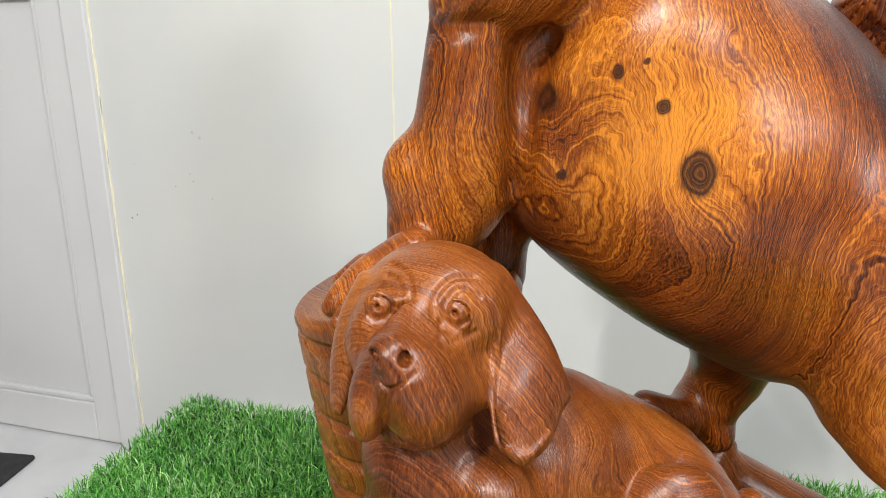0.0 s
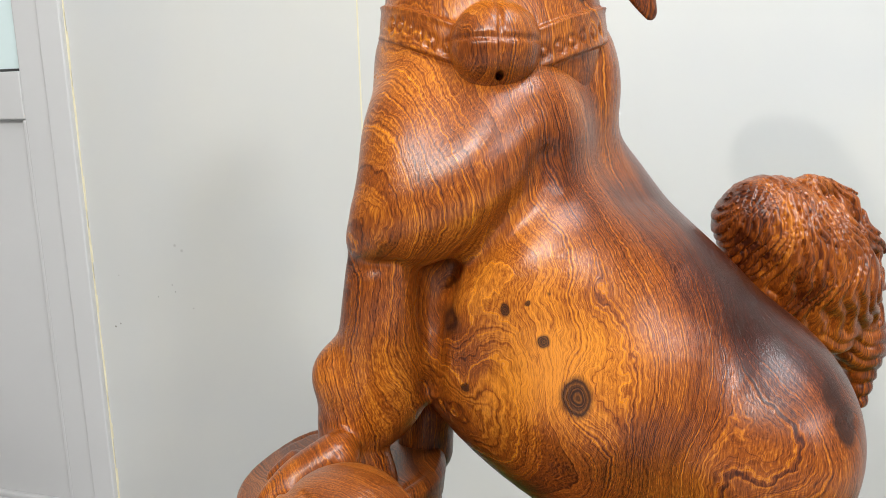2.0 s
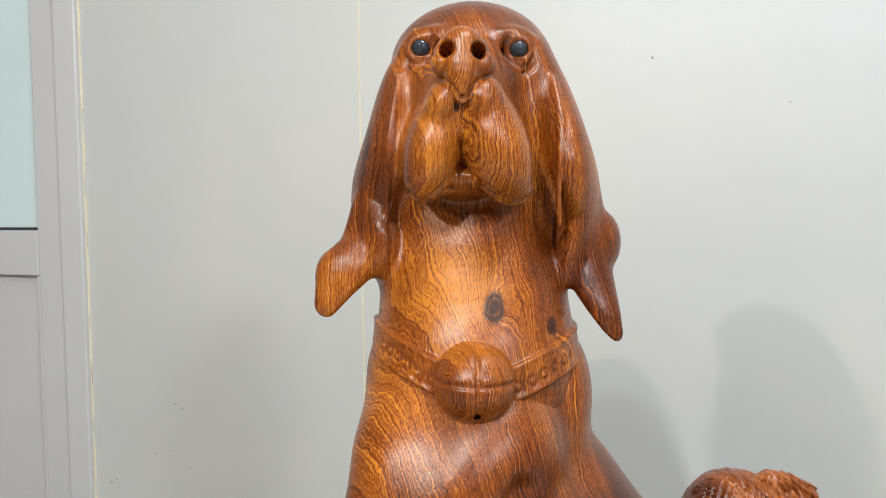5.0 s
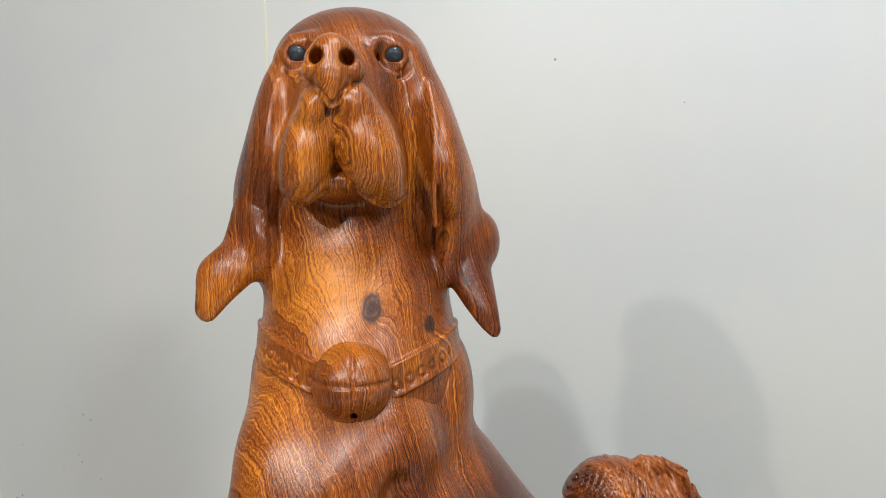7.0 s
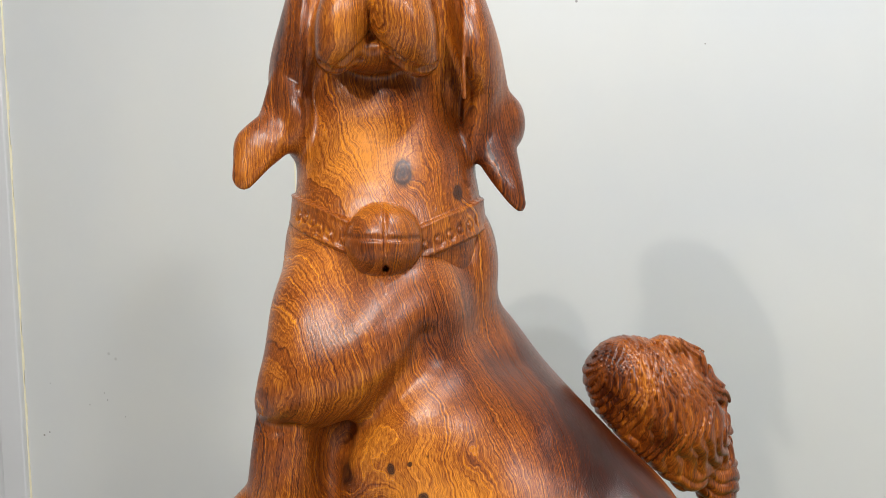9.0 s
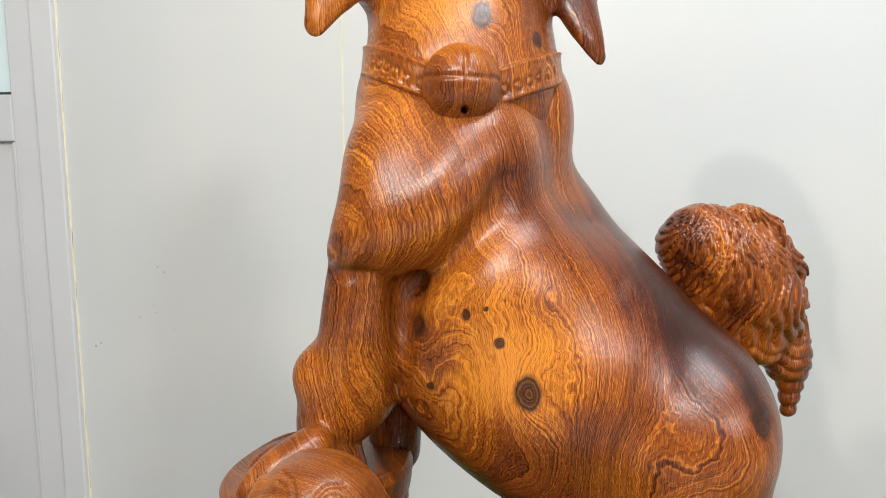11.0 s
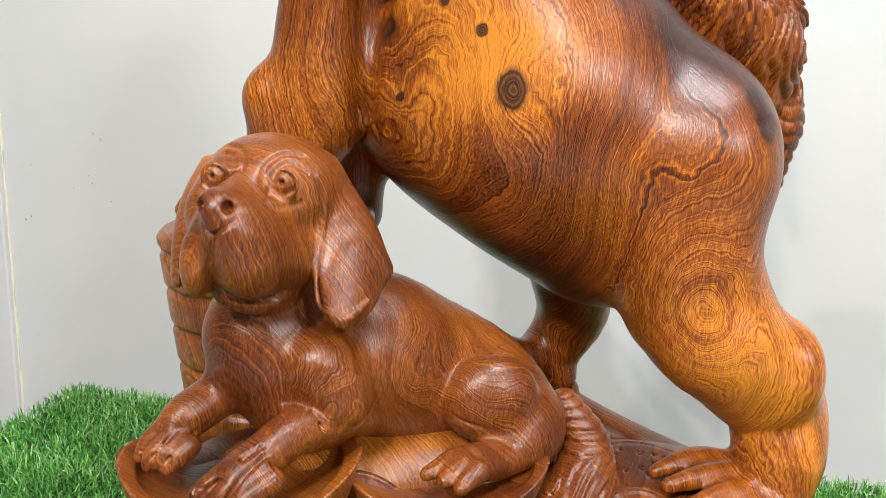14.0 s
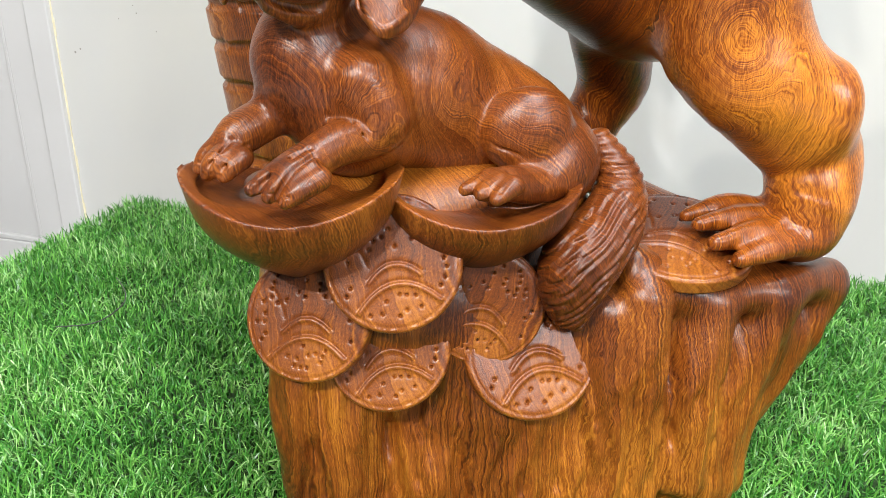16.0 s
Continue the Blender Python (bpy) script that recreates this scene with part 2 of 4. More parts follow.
def box(x0, x1, y0, y1, z0, z1, bevel=0.0, segments=2, bm=None):
    own = bmesh.new()
    bmesh.ops.create_cube(own, size=1, matrix=Matrix.LocRotScale(((x0 + x1) / 2, (y0 + y1) / 2, (z0 + z1) / 2), None, (x1 - x0, y1 - y0, z1 - z0)))
    if bevel:
        bmesh.ops.bevel(own, geom=own.edges[:], offset=bevel, segments=segments, affect="EDGES", profile=0.5)
    if bm is None:
        return own
    me = bpy.data.meshes.new("tmp")
    own.to_mesh(me)
    own.free()
    bm.from_mesh(me)
    bpy.data.meshes.remove(me)
    return bm


# ---- carving: solids blended on a grid, then skinned ----
class Carving:
    """A distance grid into which rounded solids are blended and from which they are cut."""

    def __init__(self, lo, hi, h):
        self.lo, self.h = np.array(lo, float), h
        self.n = np.ceil((np.array(hi) - self.lo) / h).astype(int) + 1
        self.ax = [(self.lo[i] + h * np.arange(self.n[i])).astype(np.float32) for i in range(3)]
        self.d = np.full(self.n, 0.05, np.float32)

    def window(self, lo, hi):
        a = np.clip(np.floor((np.array(lo) - self.lo) / self.h).astype(int), 0, self.n)
        b = np.clip(np.ceil((np.array(hi) - self.lo) / self.h).astype(int) + 1, 0, self.n)
        sl = tuple(slice(p, q) for p, q in zip(a, b))
        X, Y, Z = self.ax[0][sl[0]][:, None, None], self.ax[1][sl[1]][None, :, None], self.ax[2][sl[2]][None, None, :]
        return sl, X, Y, Z

    def add(self, solid, k=0.01):
        fn, lo, hi = solid
        pad = 0.05 if k > 0.012 else (0.02 if k > 0.0045 else 0.006)
        sl, X, Y, Z = self.window(np.array(lo) - pad, np.array(hi) + pad)
        a = self.d[sl]
        if a.size == 0:
            return self
        b = fn(X, Y, Z).astype(np.float32)
        h = np.clip(0.5 + 0.5 * (b - a) / k, 0, 1)
        self.d[sl] = b + (a - b) * h - k * h * (1 - h)
        return self

    def cut(self, solid, k=0.002):
        fn, lo, hi = solid
        sl, X, Y, Z = self.window(np.array(lo) - 0.003 - k, np.array(hi) + 0.003 + k)
        a = self.d[sl]
        if a.size == 0:
            return self
        b = -fn(X, Y, Z).astype(np.float32)
        h = np.clip(0.5 - 0.5 * (b - a) / k, 0, 1)
        self.d[sl] = b + (a - b) * h + k * h * (1 - h)
        return self

    def shift(self, fn, lo, hi):
        """Raises (+) or sinks (-) the skin by fn within a box."""
        sl, X, Y, Z = self.window(lo, hi)
        self.d[sl] -= fn(X, Y, Z).astype(np.float32)
        return self

    def on(self, p):
        """The place on the skin in front of or behind p."""
        i, k = int(round((p[0] - self.lo[0]) / self.h)), int(round((p[2] - self.lo[2]) / self.h))
        if not (0 <= i < self.n[0] and 0 <= k < self.n[2]):
            return np.array(p)
        col = self.d[i, :, k]
        hits = np.flatnonzero((col[:-1] > 0) & (col[1:] <= 0))
        if len(hits) == 0:
            return np.array(p)
        ys = self.lo[1] + self.h * (hits + col[hits] / (col[hits] - col[hits + 1]))
        y = ys[np.argmin(np.abs(ys - p[1]))]
        return np.array((p[0], y if abs(y - p[1]) < 0.022 else p[1], p[2]))

    def finer(self):
        """Halves the grid's step."""
        d = self.d
        for ax in range(3):
            n = d.shape[ax]
            a, b = d.take(range(n - 1), ax), d.take(range(1, n), ax)
            shape = list(d.shape)
            shape[ax] = 2 * n - 1
            out = np.empty(shape, np.float32)
            even, odd = [slice(None)] * 3, [slice(None)] * 3
            even[ax], odd[ax] = slice(0, None, 2), slice(1, None, 2)
            out[tuple(even)], out[tuple(odd)] = d, 0.5 * (a + b)
            d = out
        for ax in range(3):
            e = d.copy()
            lo, hi, mid = [slice(None)] * 3, [slice(None)] * 3, [slice(None)] * 3
            lo[ax], hi[ax], mid[ax] = slice(0, -2), slice(2, None), slice(1, -1)
            e[tuple(mid)] = 0.5 * d[tuple(mid)] + 0.25 * (d[tuple(lo)] + d[tuple(hi)])
            d = e
        self.d, self.h, self.n = d, self.h / 2, np.array(d.shape)
        self.ax = [(self.lo[i] + self.h * np.arange(self.n[i])).astype(np.float32) for i in range(3)]
        return self

    def skin(self, blur=1):
        d, h = self.d, self.h
        for _ in range(blur):
            for ax in range(3):
                e = np.concatenate([d.take([0], ax), d, d.take([-1], ax)], ax)
                n = d.shape[ax]
                d = 0.25 * e.take(range(0, n), ax) + 0.5 * d + 0.25 * e.take(range(2, n + 2), ax)
        s = d < 0
        c = np.zeros(np.array(s.shape) - 1, np.int8)
        corners = [(i, j, k) for i in (0, 1) for j in (0, 1) for k in (0, 1)]
        for i, j, k in corners:
            c += s[i:s.shape[0] - 1 + i, j:s.shape[1] - 1 + j, k:s.shape[2] - 1 + k]
        cells = np.argwhere((c > 0) & (c < 8))
        index = np.full(c.shape, -1, np.int32)
        index[tuple(cells.T)] = np.arange(len(cells))
        val = {q: d[cells[:, 0] + q[0], cells[:, 1] + q[1], cells[:, 2] + q[2]] for q in corners}
        total, count = np.zeros((len(cells), 3)), np.zeros(len(cells))
        for q in corners:
            for ax in range(3):
                if q[ax] == 0:
                    r = list(q)
                    r[ax] = 1
                    va, vb = val[q], val[tuple(r)]
                    hit = (va < 0) != (vb < 0)
                    t = np.where(hit, va / np.where(hit, va - vb, 1), 0)
                    pos = np.array(q, float)[None] + 0 * total
                    pos[:, ax] += t
                    total += pos * hit[:, None]
                    count += hit
        verts = self.lo + h * (cells + total / count[:, None])
        quads = []
        for ax in range(3):
            u, v = (ax + 1) % 3, (ax + 2) % 3
            a, b = [slice(None)] * 3, [slice(None)] * 3
            a[ax], b[ax] = slice(0, -1), slice(1, None)
            for q in (u, v):
                a[q] = b[q] = slice(1, -1)
            sa, sb = s[tuple(a)], s[tuple(b)]
            for flip in (False, True):
                e = np.argwhere((sa != sb) & (sa == flip))
                if len(e) == 0:
                    continue
                e[:, u] += 1
                e[:, v] += 1
                ring = []
                for du, dv in ((-1, -1), (0, -1), (0, 0), (-1, 0)):
                    f = e.copy()
                    f[:, u] += du
                    f[:, v] += dv
                    ring.append(index[tuple(f.T)])
                ring = np.stack(ring if flip else ring[::-1], 1)
                quads.append(ring)
        return verts, np.concatenate(quads)


def ball(c, r, turn=(0, 0, 0)):
    """An ellipsoid."""
    r = np.array(r if hasattr(r, "__len__") else (r, r, r), float)
    R = [[float(v) for v in row] for row in np.array(Euler([radians(a) for a in turn]).to_matrix()).T]
    big = r.max()
    r0, c = [float(v) for v in r], [float(v) for v in c]

    def fn(X, Y, Z):
        x, y, z = X - c[0], Y - c[1], Z - c[2]
        q = [x, y, z] if not any(turn) else [R[i][0] * x + R[i][1] * y + R[i][2] * z for i in range(3)]
        k0 = np.sqrt(sum((q[i] * (1 / r0[i])) ** 2 for i in range(3)))
        k1 = np.sqrt(sum((q[i] * (1 / r0[i] ** 2)) ** 2 for i in range(3))) + 1e-9
        return k0 * (k0 - 1) / k1
    return fn, np.array(c) - big, np.array(c) + big


def glide(points, steps):
    """Catmull-Rom through rows of numbers."""
    p = np.array(points, float)
    if len(p) == 2:
        return np.array([p[0] + (p[1] - p[0]) * t for t in np.linspace(0, 1, steps + 1)])
    e = np.vstack([2 * p[0] - p[1], p, 2 * p[-1] - p[-2]])
    out = []
    for i in range(1, len(e) - 2):
        for t in np.linspace(0, 1, steps, endpoint=False):
            a, b, c, d = e[i - 1:i + 3]
            out.append(0.5 * (2 * b + (c - a) * t + (2 * a - 5 * b + 4 * c - d) * t * t + (3 * b - 3 * c + d - a) * t ** 3))
    return np.array(out + [e[-2]])


def tube(rows, steps=4, squash=None):
    """A limb through rows of x, y, z, radius. squash: an axis and by how much the limb is flattened along it."""
    rows = glide(rows, steps) if steps > 1 else np.array(rows, float)
    P, r = rows[:, :3], rows[:, 3]
    big = r.max()
    lo, hi = P.min(0) - big, P.max(0) + big
    f = 1.0
    if squash:
        axis = np.array(squash[0], float)
        axis /= np.linalg.norm(axis)
        f, c0 = squash[1], P.mean(0)
        P = P + (f - 1) * ((P - c0) @ axis)[:, None] * axis
    rowsf = [tuple(float(v) for v in (*p, q)) for p, q in zip(P, r)]

    def fn(X, Y, Z):
        if squash:
            a, b, c = (float(v) for v in axis)
            o = [float(v) for v in c0]
            s = (f - 1) * ((X - o[0]) * a + (Y - o[1]) * b + (Z - o[2]) * c)
            X, Y, Z = X + s * a, Y + s * b, Z + s * c
        best = None
        for (a, b, c, ra), (e, f_, i, rb) in zip(rowsf[:-1], rowsf[1:]):
            e, f_, i, k = e - a, f_ - b, i - c, 1.0 / ((e - a) ** 2 + (f_ - b) ** 2 + (i - c) ** 2 + 1e-12)
            x, y, z = X - a, Y - b, Z - c
            t = np.clip((x * (e * k) + y * (f_ * k)) + z * (i * k), 0, 1)
            q = x - t * e
            d = q * q
            q = y - t * f_
            d += q * q
            q = z - t * i
            d += q * q
            d = np.sqrt(d) - (ra + (rb - ra) * t)
            best = d if best is None else np.minimum(best, d)
        return best / (1 + 0.5 * (f - 1))
    return fn, lo, hi


def line(points, r, steps=4):
    """A thin round stroke, for carved grooves and raised welts."""
    return tube([(*p, r) for p in points], steps)


def carved(name, pieces, mat, base, beads=()):
    """One mesh object out of several skins, standing at base. beads: centres and radii of glass eyes set into it."""
    vs, qs, n = [], [], 0
    for v, q in pieces:
        vs.append(v)
        qs.append(q + n)
        n += len(v)
    v = np.concatenate(vs) + np.array([0, 0, EYE]) - np.array(base)
    ob = new(name, arrays_to_mesh(name, v, np.concatenate(qs), mat))
    ob.location = base
    if beads:
        bm = bmesh.new()
        bm.from_mesh(ob.data)
        ob.data.materials.append(EYEM)
        for c, r in beads:
            made = bmesh.ops.create_uvsphere(bm, u_segments=24, v_segments=16, radius=r, matrix=Matrix.Translation(Vector(c) + Vector((0, 0, EYE)) - Vector(base)))
            for f in {f for v in made["verts"] for f in v.link_faces}:
                f.material_index, f.smooth = 1, True
        bm.to_mesh(ob.data)
        bm.free()
    return ob


# ---- room ----
# the back wall runs at a slant to the first view; u goes along it, v away from it into the room
WAZ = radians(-17.3)
WALL_AT = Matrix.Translation((-0.665, 1.50, 0)) @ Matrix.Rotation(WAZ, 4, "Z")

wall = part("wall_back", box(0.0, 3.4, 0, 0.08, 0, 2.5), WALL, at=WALL_AT)
tagged(wall, "off-white painted panel wall with faint stains", "wall", kind="structure")
wall_l = part("wall_left", box(-2.6, -0.92, 0, 0.08, 0, 2.5), WALL, at=WALL_AT)
tagged(wall_l, "off-white painted panel wall beside the door", "wall", kind="structure")
wall_o = part("wall_over_door", box(-0.92, 0.0, 0, 0.08, 2.1, 2.5), WALL, at=WALL_AT)
tagged(wall_o, "off-white painted panel over the door", "wall", kind="structure")
for nm, dims in (("wall_side_a", (-2.68, -2.6, -4.6, 0.08)), ("wall_side_b", (3.4, 3.48, -4.6, 0.08)), ("wall_front", (-2.68, 3.48, -4.68, -4.6))):
    tagged(part(nm, box(*dims, 0, 2.5), DIM, at=WALL_AT), "plain taupe room wall", "wall", kind="structure")
floor = part("floor", box(-2.7, 3.5, -4.7, 0.1, -0.05, 0), FLOORM, at=WALL_AT)
tagged(floor, "pale glazed tile floor", "floor", kind="structure")
ceiling = part("ceiling", box(-2.7, 3.5, -4.7, 0.1, 2.5, 2.55), CEIL, at=WALL_AT)
tagged(ceiling, "plain pale grey ceiling", "ceiling", kind="structure")

door = new("door_1")
door.matrix_basis = WALL_AT
tagged(door, "pale grey aluminium door with frosted glass above a panel", "door", kind="structure")
part("door_frame", box(-0.058, -0.003, -0.012, 0.06, 0, 2.1, 0.003), DOORM, door)
part("stile", box(-0.128, -0.061, 0.0, 0.045, 0.004, 2.09, 0.003), DOORM, door)
part("bottom_rail", box(-0.86, -0.1285, 0.0, 0.045, 0.004, 0.095, 0.003), DOORM, door)
part("bead", box(-0.86, -0.1285, 0.004, 0.017, 0.0955, 0.108, 0.003), DOORM, door)
part("bead", box(-0.140, -0.1290, 0.004, 0.017, 0.1085, 0.954, 0.003), DOORM, door)
part("middle_rail", box(-0.86, -0.1285, 0.0, 0.045, 0.955, 1.05, 0.003), DOORM, door)
part("gasket", box(-0.86, -0.1285, 0.016, 0.0195, 1.0505, 1.056), SEALD, door)
part("panel", box(-0.86, -0.1285, 0.018, 0.03, 0.095, 0.955), DOORM, door)
part("pane", box(-0.86, -0.1285, 0.02, 0.026, 1.05, 2.09), GLASSM, door)

seal = bmesh.new()
for i in range(60):
    z = i * 2.1 / 60
    w = 0.0035 + 0.0012 * math.sin(i * 1.7) + 0.0008 * math.sin(i * 4.1)
    box(-0.003 - w * 0.3, -0.003 + w, -0.0012, 0.001, z, z + 2.1 / 60 + 0.0002, bm=seal)
tagged(part("trim_sealant", seal, SEAL, at=WALL_AT), "yellowed sealant bead beside the door frame", "sealant", kind="structure")
tagged(part("trim_joint", box(0.605, 0.6075, -0.0012, 0.001, 0, 2.5), SEAL, at=WALL_AT), "faint yellowed joint between wall panels", "joint", kind="structure")
mat = part("doormat", box(-0.6, 0.0, -0.42, 0.0, 0.0, 0.012, 0.005), MATM, at=Matrix.Translation((-0.895, 1.468, 0)) @ Matrix.Rotation(radians(-9), 4, "Z"))
tagged(mat, "dark charcoal doormat on the tile floor", "doormat")

# ---- low table under artificial turf ----
TABLE_AT = Matrix.Translation((-0.345, 0.94, 0)) @ Matrix.Rotation(radians(-16.5), 4, "Z")
TOP = EYE - 0.478
table = part("low_table", box(0.0, 1.25, -0.95, 0.0, 0.0, TOP - 0.004, 0.01), GRASSBASE, at=TABLE_AT)
tagged(table, "low table covered with green artificial turf", "table")


def turf_mesh():
    """Curved, tapering blades, leaning all ways, thick over the whole table top."""
    r = np.random.RandomState(11)
    n = 140000
    u, v = r.uniform(-0.004, 1.254, n), r.uniform(-0.75, 0.004, n)
    tall = r.uniform(0.010, 0.022, n) * (0.85 + 0.3 * np.sin(u * 23) * np.sin(v * 19))
    way, lean = r.uniform(0, 2 * np.pi, n), r.uniform(0.15, 1.6, n)
    wide = r.uniform(0.0005, 0.0010, n)
    dx, dy = np.cos(way), np.sin(way)
    twist = way + np.pi / 2 + r.uniform(-0.9, 0.9, n)
    sx, sy = np.cos(twist) * wide, np.sin(twist) * wide
    verts = np.zeros((n, 7, 3), np.float32)
    for i, t in enumerate((0.0, 0.4, 0.75, 1.0)):
        out = tall * np.sin(lean * t) * t * 0.9
        up = tall * t * np.cos(lean * t * 0.75)
        cx, cy = u + dx * out, v + dy * out
        half = (1.0, 0.9, 0.6, 0.0)[i]
        if i < 3:
            verts[:, 2 * i] = np.stack([cx - sx * half, cy - sy * half, up], 1)
            verts[:, 2 * i + 1] = np.stack([cx + sx * half, cy + sy * half, up], 1)
        else:
            verts[:, 6] = np.stack([cx, cy, up], 1)
    tris = np.array([(0, 1, 3), (0, 3, 2), (2, 3, 5), (2, 5, 4), (4, 5, 6)])
    faces = (np.arange(n)[:, None, None] * 7 + tris[None]).reshape(-1, 3)
    return arrays_to_mesh("turf", verts.reshape(-1, 3), faces, TURF, False)


turf_ob = new("turf", turf_mesh())
turf_ob.matrix_basis = TABLE_AT @ Matrix.Translation((0, 0, TOP - 0.004))
tagged(turf_ob, "bright green artificial grass of short curved blades", "grass", kind="stuff")

# ---- the carving ----
BASE = (0.12, 0.38, TOP)


def ring(c, r, thick, axis, lift=(0, 0, 0)):
    """A thin torus round an axis."""
    n = Vector(axis).normalized()
    u = n.orthogonal().normalized()
    v = n.cross(u)
    pts = [Vector(c) + r * (math.cos(a) * u + math.sin(a) * v) for a in np.linspace(0, 2 * math.pi, 25)]
    return tube([(*p, thick) for p in pts], 1)


def band(x, edge, width):
    """0 to 1 as x falls below edge."""
    return np.clip(0.5 - (x - edge) / width, 0, 1)


# body, legs and neck of the hound
g = Carving((-0.13, 0.27, -0.33), (0.36, 0.56, 0.20), 0.0020)
# trunk, chest and neck
g.add(tube([(0.0963, 0.4471, -0.0027, 0.0883), (0.1136, 0.4382, -0.0418, 0.0976), (0.1501, 0.4086, -0.0750, 0.0930), (0.1981, 0.4167, -0.1142, 0.0846)], 8, ((0, 1, 0), 1.12)))
g.add(ball((0.2260, 0.3695, -0.1000), (0.0451, 0.0613, 0.0618)), 0.025)
g.add(ball((0.0782, 0.4119, 0.0615), (0.0503, 0.0604, 0.0570)), 0.02)
g.add(ball((0.1313, 0.4385, 0.0905), (0.0232, 0.0399, 0.0461)), 0.015)
g.add(tube([(0.0803, 0.4343, 0.0702, 0.0596), (0.0639, 0.4380, 0.1037, 0.0557)], 2), 0.015)
g.add(ball((0.1084, 0.3866, -0.0147), (0.0500, 0.0512, 0.0587)), 0.02)
# near hind leg and foot
g.add(tube([(0.2197, 0.3488, -0.1483, 0.0387), (0.2297, 0.3537, -0.1759, 0.0422), (0.2604, 0.3452, -0.2156, 0.0318), (0.2879, 0.3537, -0.2427, 0.0291), (0.2857, 0.3391, -0.2667, 0.0261), (0.2903, 0.3485, -0.2831, 0.0227)]), 0.016)
g.add(ball((0.2818, 0.3291, -0.2097), (0.0133, 0.0205, 0.0240)), 0.02)
g.add(ball((0.2354, 0.3274, -0.1996), (0.0301, 0.0179, 0.0225)), 0.02)
g.add(ball((0.2050, 0.3395, -0.1053), (0.0213, 0.0166, 0.0331)), 0.02)
g.add(ball((0.2795, 0.3396, -0.2892), (0.0236, 0.0270, 0.0180)))
g.add(tube([(0.2767, 0.3513, -0.2842, 0.0084), (0.2411, 0.3498, -0.2760, 0.0078), (0.2132, 0.3450, -0.2818, 0.0044)]), 0.004)
g.add(tube([(0.2740, 0.3400, -0.2839, 0.0085), (0.2429, 0.3350, -0.2790, 0.0077), (0.2155, 0.3280, -0.2811, 0.0049)]), 0.004)
g.add(tube([(0.2733, 0.3280, -0.2857, 0.0086), (0.2467, 0.3200, -0.2838, 0.0081), (0.2208, 0.3120, -0.2867, 0.0054)]), 0.004)
g.add(tube([(0.2792, 0.3220, -0.2891, 0.0085), (0.2570, 0.3120, -0.2895, 0.0080), (0.2327, 0.3030, -0.2933, 0.0053)]), 0.004)
# far hind leg
g.add(tube([(0.1800, 0.4579, -0.1798, 0.0271), (0.1959, 0.4833, -0.2203, 0.0274), (0.1837, 0.4860, -0.2570, 0.0198), (0.1881, 0.4765, -0.2735, 0.0123)]), 0.014)
g.add(tube([(0.1813, 0.4908, -0.2578, 0.0195), (0.1579, 0.4735, -0.2564, 0.0134), (0.1342, 0.4686, -0.2450, 0.0096)]))
# near foreleg and shoulder
g.add(tube([(0.0897, 0.3880, 0.0731, 0.0290), (0.0593, 0.3722, 0.0446, 0.0301), (0.0271, 0.3784, 0.0255, 0.0275), (0.0113, 0.3833, 0.0175, 0.0166)], 6), 0.022)
g.add(tube([(0.0161, 0.3884, 0.0065, 0.0226), (0.0138, 0.3928, -0.0245, 0.0255), (0.0111, 0.4022, -0.0542, 0.0288), (0.0027, 0.4112, -0.0846, 0.0322), (-0.0106, 0.4061, -0.1107, 0.0216), (-0.0051, 0.4027, -0.1435, 0.0210)], 6), 0.008)
g.add(ball((-0.0162, 0.4019, -0.0719), (0.0166, 0.0171, 0.0176)), 0.012)
g.add(ball((0.0370, 0.4022, 0.0691), (0.0293, 0.0334, 0.0363)), 0.025)
g.add(ball((0.0649, 0.4024, 0.0721), (0.0457, 0.0330, 0.0278)), 0.02)
g.add(ball((0.0312, 0.3864, 0.0479), (0.0248, 0.0302, 0.0396)), 0.02)
# forepaw on the barrel
g.add(tube([(-0.0175, 0.3727, -0.1107, 0.0142), (-0.0371, 0.3699, -0.1219, 0.0132), (-0.0496, 0.3620, -0.1283, 0.0097)]), 0.008)
g.add(tube([(-0.0433, 0.3880, -0.1211, 0.0081), (-0.0546, 0.3820, -0.1266, 0.0057)], 3), 0.005)
g.add(tube([(-0.0457, 0.3660, -0.1268, 0.0077), (-0.0575, 0.3580, -0.1322, 0.0054)], 3), 0.005)
g.add(tube([(-0.0409, 0.3520, -0.1284, 0.0072), (-0.0520, 0.3450, -0.1350, 0.0049)], 3), 0.005)
# far foreleg
g.add(tube([(0.0472, 0.4550, -0.0596, 0.0260), (0.0400, 0.4580, -0.0990, 0.0215), (0.0330, 0.4600, -0.1250, 0.0195), (0.0310, 0.4600, -0.1480, 0.0195)]), 0.01)
# valley under the shoulder and hollow behind the elbow
g.cut(line([g.on(p) for p in ((0.0455, 0.3650, -0.0096), (0.0552, 0.3620, -0.0015), (0.0679, 0.3560, 0.0128), (0.0802, 0.3520, 0.0266), (0.0926, 0.3520, 0.0403), (0.0995, 0.3540, 0.0560))], 0.0030), 0.016)
g.cut(ball(g.on((0.0400, 0.3700, -0.0200)) + (0, -0.002, 0), (0.0070, 0.0080, 0.0150)), 0.014)
